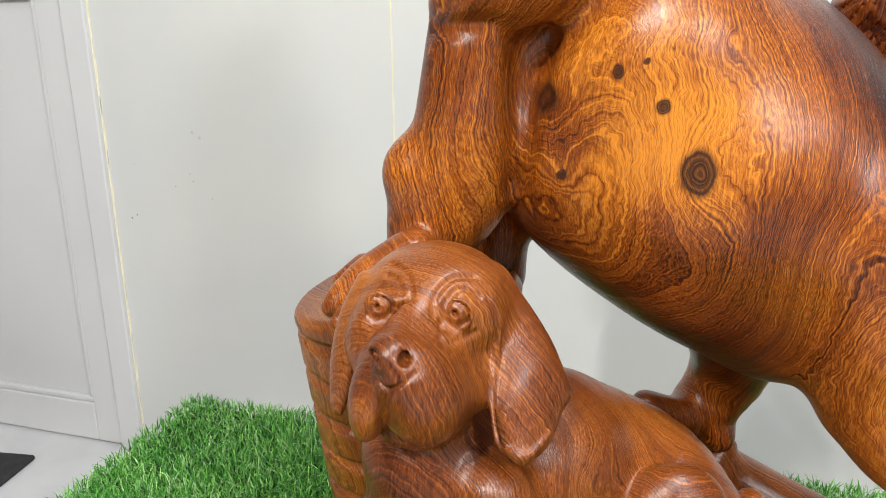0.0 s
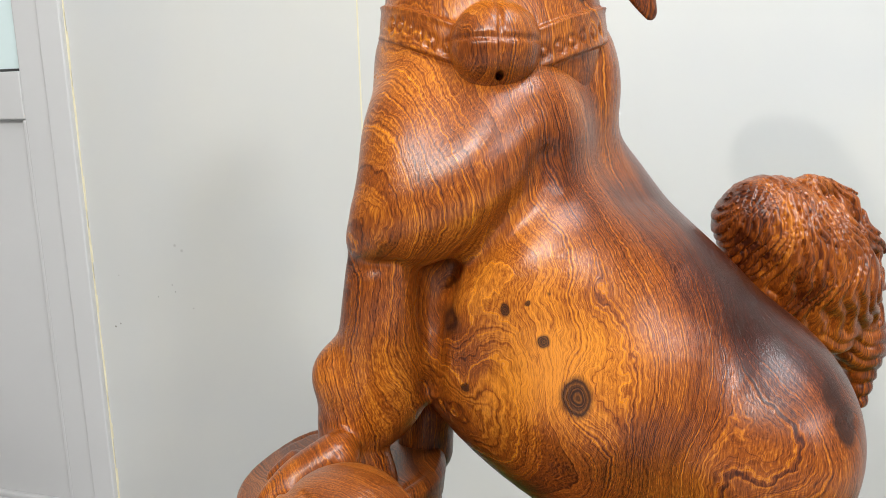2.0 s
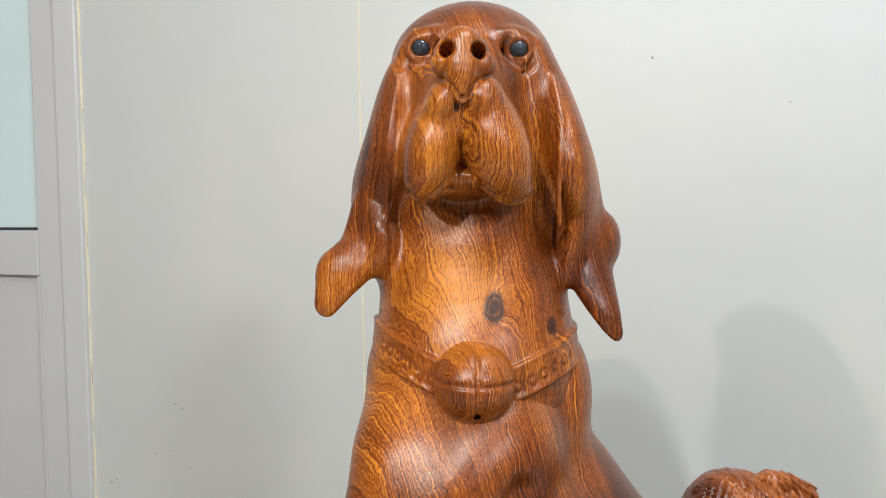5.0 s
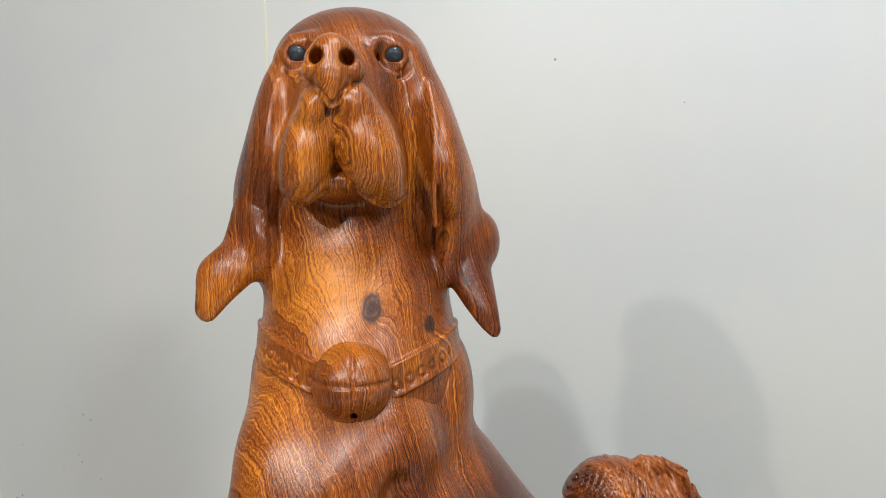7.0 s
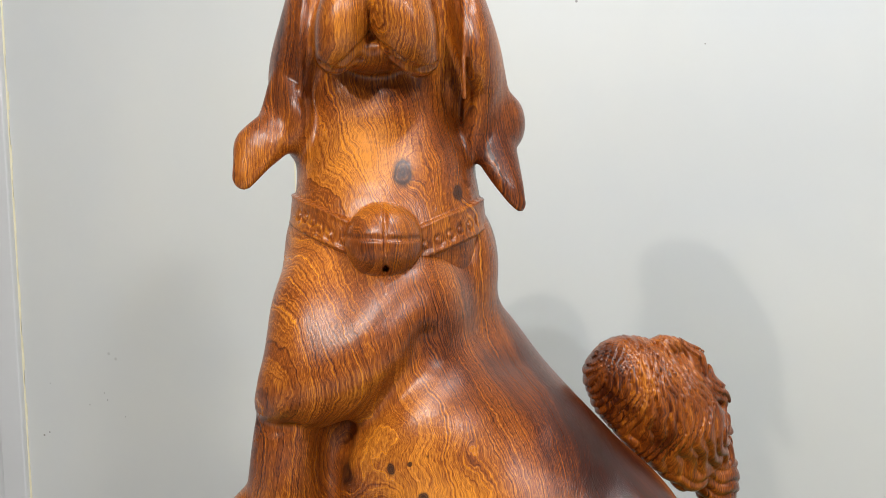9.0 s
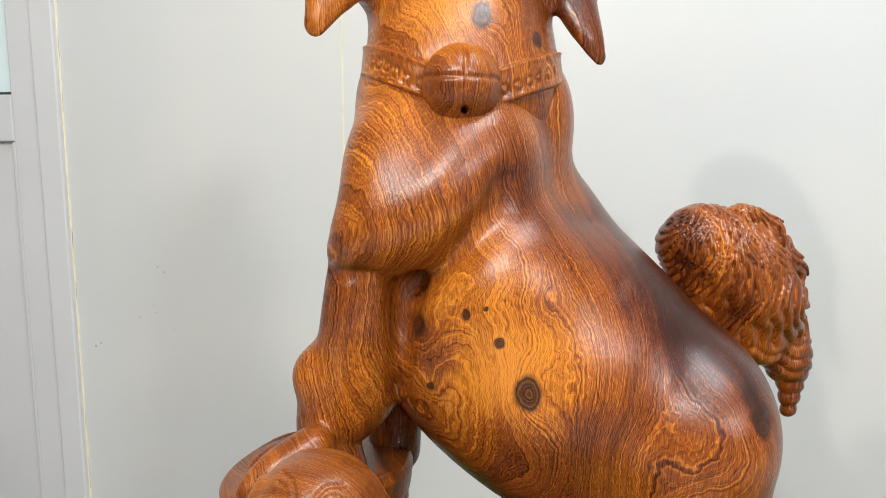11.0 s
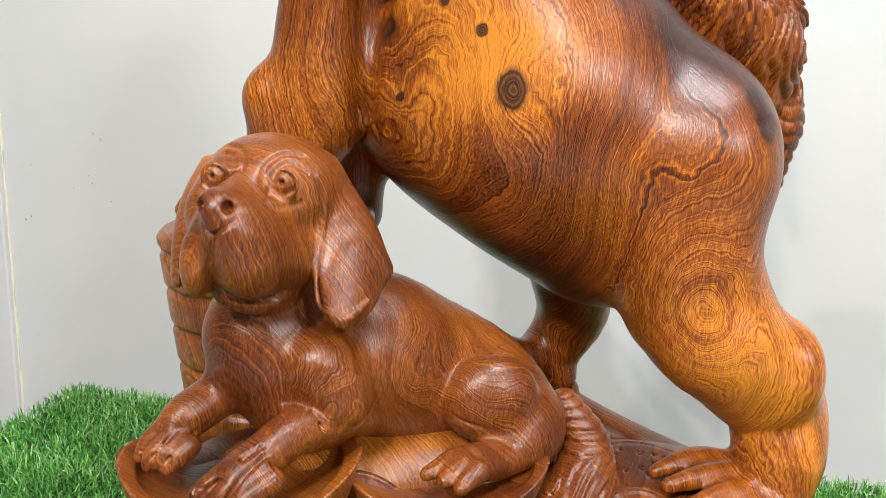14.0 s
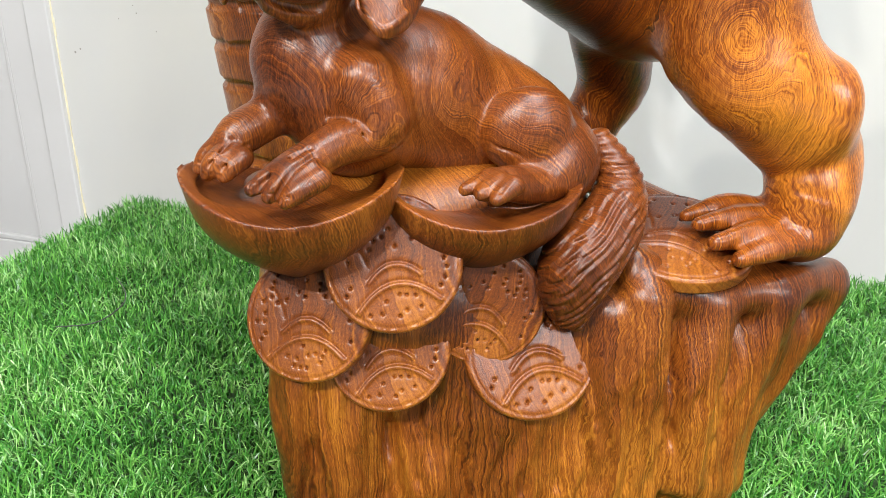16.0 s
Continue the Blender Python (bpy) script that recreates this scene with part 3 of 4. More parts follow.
# creases
g.cut(line([g.on(p) for p in ((0.0510, 0.3700, -0.0032), (0.0412, 0.3750, -0.0296), (0.0399, 0.3800, -0.0575), (0.0368, 0.3800, -0.0777))], 0.004), 0.010)
g.cut(line([g.on(p) for p in ((-0.0065, 0.3700, 0.0014), (0.0065, 0.3600, 0.0008), (0.0214, 0.3600, 0.0028))], 0.002), 0.008)
g.cut(line([g.on(p) for p in ((0.2580, 0.3200, -0.2558), (0.2673, 0.3150, -0.2577), (0.2869, 0.3250, -0.2613))], 0.0010), 0.002)
g.cut(line([g.on(p) for p in ((0.2609, 0.3200, -0.2646), (0.2702, 0.3150, -0.2657), (0.2878, 0.3250, -0.2710))], 0.0008), 0.002)
for pts in (((0.2502, 0.3300, -0.2737), (0.2302, 0.3300, -0.2781), (0.2223, 0.3300, -0.2833)), ((0.2558, 0.3200, -0.2761), (0.2395, 0.3200, -0.2801), (0.2305, 0.3200, -0.2889)), ((0.2670, 0.3120, -0.2781), (0.2527, 0.3120, -0.2831), (0.2351, 0.3050, -0.2875))):
    g.cut(line([g.on(p) for p in pts], 0.0012), 0.003)
for c in ((0.2110, 0.3350, -0.2774), (0.2142, 0.3200, -0.2776), (0.2181, 0.3030, -0.2822), (0.2303, 0.2950, -0.2888)):
    g.cut(ring(g.on(c), 0.0042, 0.0006, (0.5, 1, -0.4)), 0.001)
# worm holes and hollows in the flank and rump
g.cut(line([g.on(p) for p in ((0.2361, 0.3200, -0.0740), (0.2422, 0.3200, -0.0749), (0.2501, 0.3250, -0.0745))], 0.0016), 0.001)
body = g.skin()

# head, ears, collar and bell
g = Carving((-0.045, 0.33, 0.075), (0.19, 0.535, 0.355), 0.0022)
# skull, cheeks and bridge of the nose
g.add(ball((0.0792, 0.4717, 0.3073), (0.0550, 0.0575, 0.0428)))
g.add(ball((0.0760, 0.4564, 0.2659), (0.0565, 0.0458, 0.0549)))
g.add(tube([(0.0722, 0.4300, 0.2906, 0.0298), (0.0716, 0.3950, 0.2811, 0.0205), (0.0695, 0.3740, 0.2880, 0.0120)]), 0.02)
# muzzle: core, two hanging flews, chin
g.add(ball((0.0722, 0.4140, 0.2613), (0.0290, 0.0360, 0.0343)), 0.008)
g.add(ball((0.0480, 0.4080, 0.2480), (0.0130, 0.0270, 0.0280), (0, 10, 0)), 0.006)
g.add(ball((0.0970, 0.4060, 0.2480), (0.0150, 0.0290, 0.0310), (0, -12, 0)), 0.006)
g.add(ball((0.0715, 0.4040, 0.2300), (0.0230, 0.0210, 0.0120)), 0.003)
g.add(ball((0.0702, 0.3880, 0.2640), (0.0130, 0.0225, 0.0220)), 0.003)
g.add(ball((0.0600, 0.3800, 0.2720), (0.0115, 0.0200, 0.0170), (0, 20, 0)), 0.003)
g.add(ball((0.0815, 0.3775, 0.2720), (0.0135, 0.0215, 0.0180), (0, -20, 0)), 0.003)
g.add(ball((0.0465, 0.3920, 0.2265), (0.0100, 0.0180, 0.0100)), 0.004)
g.add(ball((0.1005, 0.3890, 0.2245), (0.0115, 0.0190, 0.0100)), 0.004)
g.add(ball((0.0535, 0.3860, 0.2470), (0.0163, 0.0225, 0.0320), (0, 13, 0)), 0.004)
g.add(ball((0.0890, 0.3820, 0.2480), (0.0192, 0.0270, 0.0350), (0, -19, 0)), 0.004)
g.add(ball((0.1175, 0.4560, 0.2250), (0.0240, 0.0300, 0.0520)), 0.010)
g.add(ball((0.0400, 0.4530, 0.2350), (0.0230, 0.0300, 0.0470)), 0.010)
# throat and neck
g.add(tube([(0.0790, 0.4360, 0.0850, 0.0610), (0.0790, 0.4360, 0.1120, 0.0652), (0.0785, 0.4480, 0.1450, 0.0625), (0.0765, 0.4580, 0.1700, 0.0600), (0.0755, 0.4660, 0.2000, 0.0580), (0.0760, 0.4680, 0.2400, 0.0560)], 6), 0.006)
# ears
g.add(tube([(0.0362, 0.4379, 0.3029, 0.0125), (0.0286, 0.4364, 0.2798, 0.0207), (0.0208, 0.4353, 0.2434, 0.0269), (0.0105, 0.4460, 0.2139, 0.0262), (0.0154, 0.4360, 0.1931, 0.0271)], 6, ((1, 0.3, 0.15), 2.5)), 0.008)
g.add(tube([(0.0116, 0.4296, 0.2043, 0.0147), (0.0053, 0.4262, 0.1841, 0.0157), (-0.0063, 0.4181, 0.1714, 0.0152), (-0.0147, 0.4144, 0.1532, 0.0085)], 4, ((0.45, 1, 0.1), 2.6)), 0.008)
g.add(ball((-0.0129, 0.4377, 0.1726), (0.0097, 0.0159, 0.0127)), 0.008)
g.add(tube([(0.1203, 0.4364, 0.3045, 0.0126), (0.1303, 0.4384, 0.2777, 0.0222), (0.1402, 0.4201, 0.2390, 0.0240), (0.1491, 0.4328, 0.2142, 0.0234), (0.1448, 0.4385, 0.1944, 0.0259)], 6, ((1, -0.3, -0.15), 2.5)), 0.011)
g.add(tube([(0.1484, 0.4337, 0.2052, 0.0156), (0.1533, 0.4287, 0.1706, 0.0156), (0.1613, 0.4168, 0.1454, 0.0095), (0.1668, 0.4151, 0.1327, 0.0051)], 4, ((-0.5, 1, 0.1), 2.4)), 0.008)
g.add(ball((0.1635, 0.4554, 0.1894), (0.0136, 0.0202, 0.0204)), 0.012)
g.finer()
# nose
g.add(ball((0.0697, 0.3720, 0.2990), (0.0155, 0.0145, 0.0092)), 0.004)
g.add(tube([(0.0698, 0.3665, 0.3000, 0.0120), (0.0695, 0.3620, 0.2860, 0.0095), (0.0693, 0.3585, 0.2715, 0.0030)]), 0.003)
g.add(ball((0.0588, 0.3680, 0.2920), (0.0062, 0.0080, 0.0070)), 0.0015)
g.add(ball((0.0818, 0.3680, 0.2910), (0.0062, 0.0080, 0.0070)), 0.0015)
for c in ((0.0611, 0.3570, 0.2983), (0.0784, 0.3570, 0.2973)):
    g.cut(ball(c, (0.0044, 0.016, 0.0046)), 0.001)
# eyes in their sockets, brows
eyes = []
for c, s in (((0.0461, 0.4240, 0.3107), 1), ((0.1062, 0.4200, 0.3097), -1)):
    c = np.array(c)
    c = g.on(c)
    eyes.append((tuple(c + (0, 0.0032, 0.001)), 0.0062))
    g.cut(ball(c + (0, -0.004, 0), (0.0120, 0.0085, 0.0115)), 0.004)
    g.add(ball(c + (0, 0.0068, -0.001), (0.0098, 0.0085, 0.0095)), 0.001)
    g.cut(ball(c + (0, 0.0015, 0.001), (0.0060, 0.0060, 0.0055)), 0.0015)
    g.add(ring(c + (0, 0.0002, -0.001), 0.0076, 0.0012, (0, 1, 0.1)), 0.002)
    g.cut(ring(c + (0, 0.001, -0.003), 0.0118, 0.0011, (0, 1, 0.1)), 0.002)
    g.add(tube([(*(c + (-0.009 * s, 0.011, 0.002)), 0.002), (*(c + (-0.002 * s, 0.005, 0.0105)), 0.0024), (*(c + (0.011 * s, -0.001, 0.008)), 0.0025)]), 0.009)
g.cut(line([g.on(p) for p in ((0.0692, 0.3600, 0.2715), (0.0689, 0.3620, 0.2550), (0.0700, 0.3660, 0.2389))], 0.0011), 0.002)
for pts in (((0.0709, 0.3700, 0.2391), (0.0610, 0.3750, 0.2273), (0.0492, 0.3850, 0.2179)), ((0.0709, 0.3700, 0.2391), (0.0809, 0.3750, 0.2269), (0.0944, 0.3850, 0.2175))):
    g.cut(line([g.on(p) for p in pts], 0.0022), 0.002)
for pts in (((0.0396, 0.3850, 0.2207), (0.0459, 0.3850, 0.2166), (0.0548, 0.3850, 0.2177), (0.0618, 0.3800, 0.2235)), ((0.0814, 0.3800, 0.2237), (0.0888, 0.3850, 0.2176), (0.0988, 0.3900, 0.2154), (0.1096, 0.3950, 0.2206))):
    g.cut(line([g.on(p) for p in pts], 0.0026), 0.002)
for pts in (((0.0692, 0.3600, 0.2715), (0.0615, 0.3650, 0.2803), (0.0544, 0.3700, 0.2848)), ((0.0695, 0.3600, 0.2715), (0.0780, 0.3650, 0.2808), (0.0875, 0.3700, 0.2865))):
    g.cut(line([g.on(p) for p in pts], 0.0015), 0.0012)
for pts in (((0.0322, 0.4100, 0.2939), (0.0277, 0.4100, 0.2632), (0.0244, 0.4050, 0.2287), (0.0243, 0.4050, 0.2064)),
            ((0.1279, 0.4050, 0.2924), (0.1299, 0.4050, 0.2613), (0.1280, 0.4000, 0.2265), (0.1282, 0.4000, 0.2022))):
    g.add(line([g.on(p) for p in pts], 0.0016), 0.003)
# collar band with raised edges and a row of small rings
CX = (0.0797, 0.4300, 0.1115)[0]


def collar(X, Y, Z):
    x = X - CX
    mid = 0.1045 + 0.0255 * np.clip(np.abs(x) / 0.066, 0, 1.02) ** 0.9 - 0.03 * x
    off = np.abs(Z - mid)
    edge = np.exp(-((off - 0.0092) / 0.0013) ** 2)
    near = band(np.abs(x), 0.0690, 0.002) * band(Y, 0.455, 0.02)
    return (0.0020 * band(off, 0.0106, 0.0012) + 0.0008 * edge) * near


g.shift(collar, (-0.02, 0.33, 0.08), (0.17, 0.53, 0.175))
for c in ((0.0509, 0.3700, 0.1137), (0.0424, 0.3750, 0.1172), (0.0359, 0.3800, 0.1213), (0.0304, 0.3850, 0.1253), (0.0256, 0.3900, 0.1276), (0.0209, 0.4000, 0.1288),
          (0.1008, 0.3700, 0.1102), (0.1098, 0.3750, 0.1129), (0.1173, 0.3800, 0.1159), (0.1243, 0.3900, 0.1187), (0.1309, 0.4000, 0.1212), (0.1370, 0.4100, 0.1239)):
    c = g.on(c)
    g.cut(ring(c, 0.0029, 0.0012, (0.9 * (CX - c[0]) / 0.06, 1, 0)), 0.0008)
bell = np.array((0.0755, 0.3700, 0.1136))
g.add(ball(bell, 0.0232), 0.001)
g.cut(line([bell + (0.0234 * math.sin(a), -0.0234 * math.cos(a), 0.003 - 0.001 * math.sin(a)) for a in np.linspace(-1.35, 1.35, 13)], 0.0016, 1), 0.0003)
g.cut(line([bell + (0.0012, -0.0234 * math.cos(a), 0.0234 * math.sin(a)) for a in np.linspace(-1.0, 1.3, 13)], 0.0016, 1), 0.0003)
g.cut(ball(g.on((0.0763, 0.3600, 0.0983)), (0.0022, 0.008, 0.0022)), 0.0008)
g.d = np.maximum(g.d, (0.082 - g.ax[2])[None, None, :])
headv = g.skin(0)

# bushy tail
g = Carving((0.195, 0.355, -0.135), (0.365, 0.51, 0.055), 0.0013)
g.add(tube([(0.2377, 0.4444, 0.0077, 0.0199), (0.2492, 0.4397, 0.0105, 0.0265), (0.2689, 0.4402, -0.0055, 0.0326), (0.2858, 0.4395, -0.0215, 0.0310), (0.3010, 0.4421, -0.0395, 0.0232), (0.3086, 0.4451, -0.0545, 0.0137)]))
g.add(tube([(0.3169, 0.4593, -0.0562, 0.0202), (0.3230, 0.4590, -0.0787, 0.0185), (0.3279, 0.4596, -0.0938, 0.0113), (0.3268, 0.4569, -0.1208, 0.0053)]), 0.003)
g.add(tube([(0.2745, 0.4387, 0.0278, 0.0095), (0.2890, 0.4425, 0.0277, 0.0054), (0.3018, 0.4400, 0.0206, 0.0050)]), 0.003)
g.add(tube([(0.2883, 0.4387, 0.0159, 0.0074), (0.3010, 0.4399, 0.0138, 0.0062), (0.3124, 0.4407, 0.0027, 0.0048)]), 0.003)
g.add(tube([(0.2982, 0.4401, -0.0005, 0.0106), (0.3129, 0.4391, -0.0050, 0.0085), (0.3206, 0.4399, -0.0132, 0.0050)]), 0.003)
g.add(tube([(0.3041, 0.4400, -0.0163, 0.0110), (0.3148, 0.4400, -0.0236, 0.0088), (0.3229, 0.4400, -0.0347, 0.0051)]), 0.003)
g.add(tube([(0.3037, 0.4400, -0.0310, 0.0110), (0.3145, 0.4400, -0.0429, 0.0081), (0.3204, 0.4400, -0.0542, 0.0047)]), 0.003)
g.add(tube([(0.2838, 0.4300, -0.0342, 0.0101), (0.2949, 0.4300, -0.0507, 0.0076), (0.3022, 0.4320, -0.0609, 0.0047)]), 0.003)
g.add(tube([(0.2400, 0.4420, -0.0080, 0.0170), (0.2660, 0.4400, -0.0360, 0.0180), (0.2960, 0.4420, -0.0660, 0.0150)]), 0.006)
TC = (0.2539, 0.4100, 0.0572)


def strands(X, Y, Z):
    dx, dz = X - TC[0], Z - TC[2]
    rad = np.sqrt(dx * dx + dz * dz)
    phi = np.arctan2(dx, -dz)
    wob = 0.045 * np.sin(rad * 110 + 3 * np.sin(phi * 4)) + 0.02 * np.sin(rad * 240 + phi * 9)
    s = np.sin((phi + wob + 3.0 * rad) * 40)
    up = 0.0036 * (np.abs(s) ** 0.55 - 0.75)
    low = 0.0022 * (np.abs(np.sin((Z * 0.95 + X * 0.25 + 0.002 * np.sin(X * 260)) * 330)) ** 0.6 - 0.7)
    below = band(Z, (0.3181, 0.4500, -0.0628)[2], 0.004)
    return (up * (1 - below) + low * below) + 0 * Y


g.shift(strands, (0.19, 0.35, -0.14), (0.37, 0.52, 0.06))
tailv = g.skin(0)
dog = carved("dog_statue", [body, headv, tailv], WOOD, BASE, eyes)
tagged(dog, "large lacquered rosewood carving of a hound wearing a bell collar", "statue")

# ---- lying puppy ----
g = Carving((-0.085, 0.215, -0.275), (0.20, 0.385, -0.075), 0.0018)
# head
g.add(ball((-0.0043, 0.3066, -0.1117), (0.0329, 0.0330, 0.0261)))
g.add(tube([(-0.0086, 0.3050, -0.1300, 0.0224), (-0.0134, 0.2800, -0.1314, 0.0169), (-0.0150, 0.2567, -0.1200, 0.0116)]), 0.012)
g.add(ball((0.0000, 0.2960, -0.1390), (0.0200, 0.0260, 0.0200)), 0.006)
g.add(ball((-0.0085, 0.2670, -0.1350), (0.0155, 0.0220, 0.0190)), 0.013)
g.add(ball((-0.0300, 0.2690, -0.1365), (0.0085, 0.0150, 0.0180), (0, 8, 0)), 0.006)
g.add(ball((-0.0253, 0.2902, -0.1219), (0.0158, 0.0179, 0.0194)), 0.006)
g.add(ball((-0.0200, 0.2800, -0.1480), (0.0120, 0.0150, 0.0080)), 0.003)
g.add(tube([(-0.0205, 0.2740, -0.1550, 0.0055), (-0.0099, 0.2800, -0.1579, 0.0076), (0.0016, 0.2900, -0.1549, 0.0084)]), 0.004)
g.add(tube([(-0.0114, 0.2920, -0.1084, 0.0111), (-0.0158, 0.2760, -0.1114, 0.0092), (-0.0184, 0.2650, -0.1120, 0.0065)]), 0.006)
# neck, chest, trunk
g.add(tube([(-0.0034, 0.3181, -0.1692, 0.0234), (-0.0078, 0.3123, -0.1861, 0.0319), (0.0021, 0.3124, -0.2045, 0.0314), (0.0119, 0.3149, -0.2179, 0.0307)]))
g.add(tube([(0.0169, 0.3182, -0.2016, 0.0332), (0.0409, 0.3382, -0.2037, 0.0441), (0.0643, 0.3550, -0.2185, 0.0445), (0.1047, 0.3594, -0.2326, 0.0362), (0.1233, 0.3292, -0.2425, 0.0288)]), 0.012)
# haunch and hind paw
g.add(ball((0.1066, 0.3161, -0.2222), (0.0262, 0.0166, 0.0235), (0, -20, 0)), 0.004)
g.add(tube([(0.1323, 0.3156, -0.2428, 0.0109), (0.1121, 0.3020, -0.2495, 0.0103), (0.0934, 0.2876, -0.2441, 0.0094), (0.0826, 0.2814, -0.2449, 0.0073)]), 0.006)
g.add(tube([(0.0844, 0.2840, -0.2402, 0.0056), (0.0710, 0.2770, -0.2443, 0.0036)], 3), 0.0025)
g.add(tube([(0.0887, 0.2780, -0.2407, 0.0058), (0.0787, 0.2711, -0.2447, 0.0038)], 3), 0.0025)
g.add(tube([(0.0956, 0.2740, -0.2413, 0.0060), (0.0863, 0.2660, -0.2459, 0.0037)], 3), 0.0025)
# forelegs
g.add(tube([(0.0197, 0.2884, -0.1928, 0.0172), (0.0289, 0.2868, -0.2090, 0.0156), (0.0229, 0.2828, -0.2186, 0.0109), (0.0075, 0.2703, -0.2198, 0.0108), (-0.0055, 0.2582, -0.2262, 0.0101), (-0.0132, 0.2499, -0.2293, 0.0094)]), 0.008)
g.add(tube([(-0.0095, 0.2570, -0.2225, 0.0052), (-0.0211, 0.2490, -0.2298, 0.0054), (-0.0297, 0.2450, -0.2349, 0.0037)]), 0.002)
g.add(tube([(-0.0033, 0.2490, -0.2255, 0.0054), (-0.0147, 0.2430, -0.2309, 0.0053), (-0.0213, 0.2400, -0.2368, 0.0036)]), 0.002)
g.add(tube([(0.0018, 0.2460, -0.2296, 0.0059), (-0.0066, 0.2410, -0.2337, 0.0056), (-0.0130, 0.2380, -0.2386, 0.0038)]), 0.002)
g.add(tube([(-0.0229, 0.3061, -0.2050, 0.0123), (-0.0316, 0.3003, -0.2139, 0.0115), (-0.0435, 0.2902, -0.2202, 0.0111), (-0.0511, 0.2866, -0.2288, 0.0086)]), 0.006)
g.add(tube([(-0.0485, 0.2880, -0.2217, 0.0059), (-0.0581, 0.2839, -0.2293, 0.0055), (-0.0628, 0.2816, -0.2359, 0.0037)]), 0.002)
g.add(tube([(-0.0454, 0.2815, -0.2255, 0.0058), (-0.0532, 0.2741, -0.2309, 0.0059), (-0.0573, 0.2747, -0.2370, 0.0037)]), 0.002)
g.add(tube([(-0.0398, 0.2770, -0.2287, 0.0058), (-0.0449, 0.2730, -0.2328, 0.0052), (-0.0483, 0.2710, -0.2370, 0.0034)]), 0.002)
# ears
g.add(tube([(0.0200, 0.3040, -0.1040, 0.0085), (0.0275, 0.2985, -0.1240, 0.0145), (0.0330, 0.2915, -0.1420, 0.0180), (0.0330, 0.2815, -0.1550, 0.0145), (0.0305, 0.2735, -0.1640, 0.0065)], 4, ((0.45, -1, 0.15), 2.8)), 0.005)
g.add(tube([(0.0371, 0.2903, -0.1388, 0.0077), (0.0492, 0.2920, -0.1466, 0.0034)], 3, ((0.45, -1, 0.15), 2.0)), 0.006)
g.cut(ball((0.0325, 0.2640, -0.1430), (0.0150, 0.0122, 0.0235), (0, 12, 20)), 0.007)
g.add(tube([(-0.0345, 0.3060, -0.1040, 0.0070), (-0.0410, 0.3020, -0.1210, 0.0100), (-0.0445, 0.2985, -0.1380, 0.0105), (-0.0470, 0.2955, -0.1520, 0.0065)], 4, ((1, 0.4, 0), 2.2)), 0.003)
g.finer()
g.add(line([g.on(p) for p in ((0.0183, 0.2850, -0.1027), (0.0217, 0.2850, -0.1126), (0.0199, 0.2800, -0.1283), (0.0178, 0.2720, -0.1420), (0.0196, 0.2680, -0.1562), (0.0252, 0.2620, -0.1637), (0.0325, 0.2620, -0.1652), (0.0413, 0.2700, -0.1591))], 0.0011), 0.002)
# nose
g.add(ball((-0.0204, 0.2570, -0.1116), (0.0082, 0.0095, 0.0068)), 0.003)
g.add(ball((-0.0207, 0.2690, -0.1225), (0.0110, 0.013, 0.0110)), 0.004)
g.add(tube([(-0.0200, 0.2520, -0.1146, 0.0054), (-0.0218, 0.2550, -0.1237, 0.0014)], 3), 0.003)
for c in ((-0.0150, 0.2500, -0.1116), (-0.0262, 0.2540, -0.1118)):
    g.cut(ball(g.on(c), (0.0022, 0.006, 0.0026)), 0.0008)
# eyes, brows and mouth
for c in ((0.0042, 0.2750, -0.1054), (-0.0259, 0.2840, -0.1040)):
    c = g.on(c)
    g.cut(ball(c + (0, -0.003, 0), (0.0072, 0.0050, 0.0070)), 0.003)
    g.add(ball(c + (0, 0.0030, 0), (0.0052, 0.0046, 0.0052)), 0.0008)
    g.add(ring(c + (0, 0.0008, 0), 0.0060, 0.0008, (0.2, 1, 0)), 0.001)
    c = g.on(c)
    g.cut(ring(c + (0, 0.0002, 0), 0.0034, 0.0008, (0.2, 1, 0)), 0.0008)
    g.cut(ball(c + (-0.001, 0, 0.0006), (0.0014, 0.004, 0.0014)), 0.0006)
for pts in (((-0.0021, 0.2800, -0.1094), (-0.0005, 0.2800, -0.1016), (0.0056, 0.2850, -0.0969), (0.0131, 0.2850, -0.1007)), ((-0.0045, 0.2800, -0.1053), (-0.0039, 0.2850, -0.0984), (0.0027, 0.2900, -0.0936), (0.0115, 0.2950, -0.0944)),
            ((-0.0212, 0.2800, -0.1057), (-0.0175, 0.2850, -0.1000), (-0.0186, 0.2900, -0.0950), (-0.0235, 0.2900, -0.0944)), ((-0.0181, 0.2800, -0.1044), (-0.0136, 0.2850, -0.0987), (-0.0156, 0.2900, -0.0924), (-0.0225, 0.2950, -0.0914)),
            ((-0.0024, 0.2780, -0.1123), (0.0011, 0.2780, -0.1149), (0.0070, 0.2800, -0.1146), (0.0115, 0.2850, -0.1140))):
    g.cut(line([g.on(p) for p in pts], 0.0011), 0.0016)
g.cut(line([g.on(p) for p in ((-0.0217, 0.2680, -0.1511), (-0.0161, 0.2650, -0.1548), (-0.0067, 0.2650, -0.1567), (0.0004, 0.2720, -0.1574), (0.0036, 0.2750, -0.1548))], 0.0028), 0.0006)
g.cut(line([g.on(p) for p in ((-0.0207, 0.2500, -0.1231), (-0.0227, 0.2500, -0.1311), (-0.0243, 0.2580, -0.1433), (-0.0234, 0.2620, -0.1490))], 0.0012), 0.002)
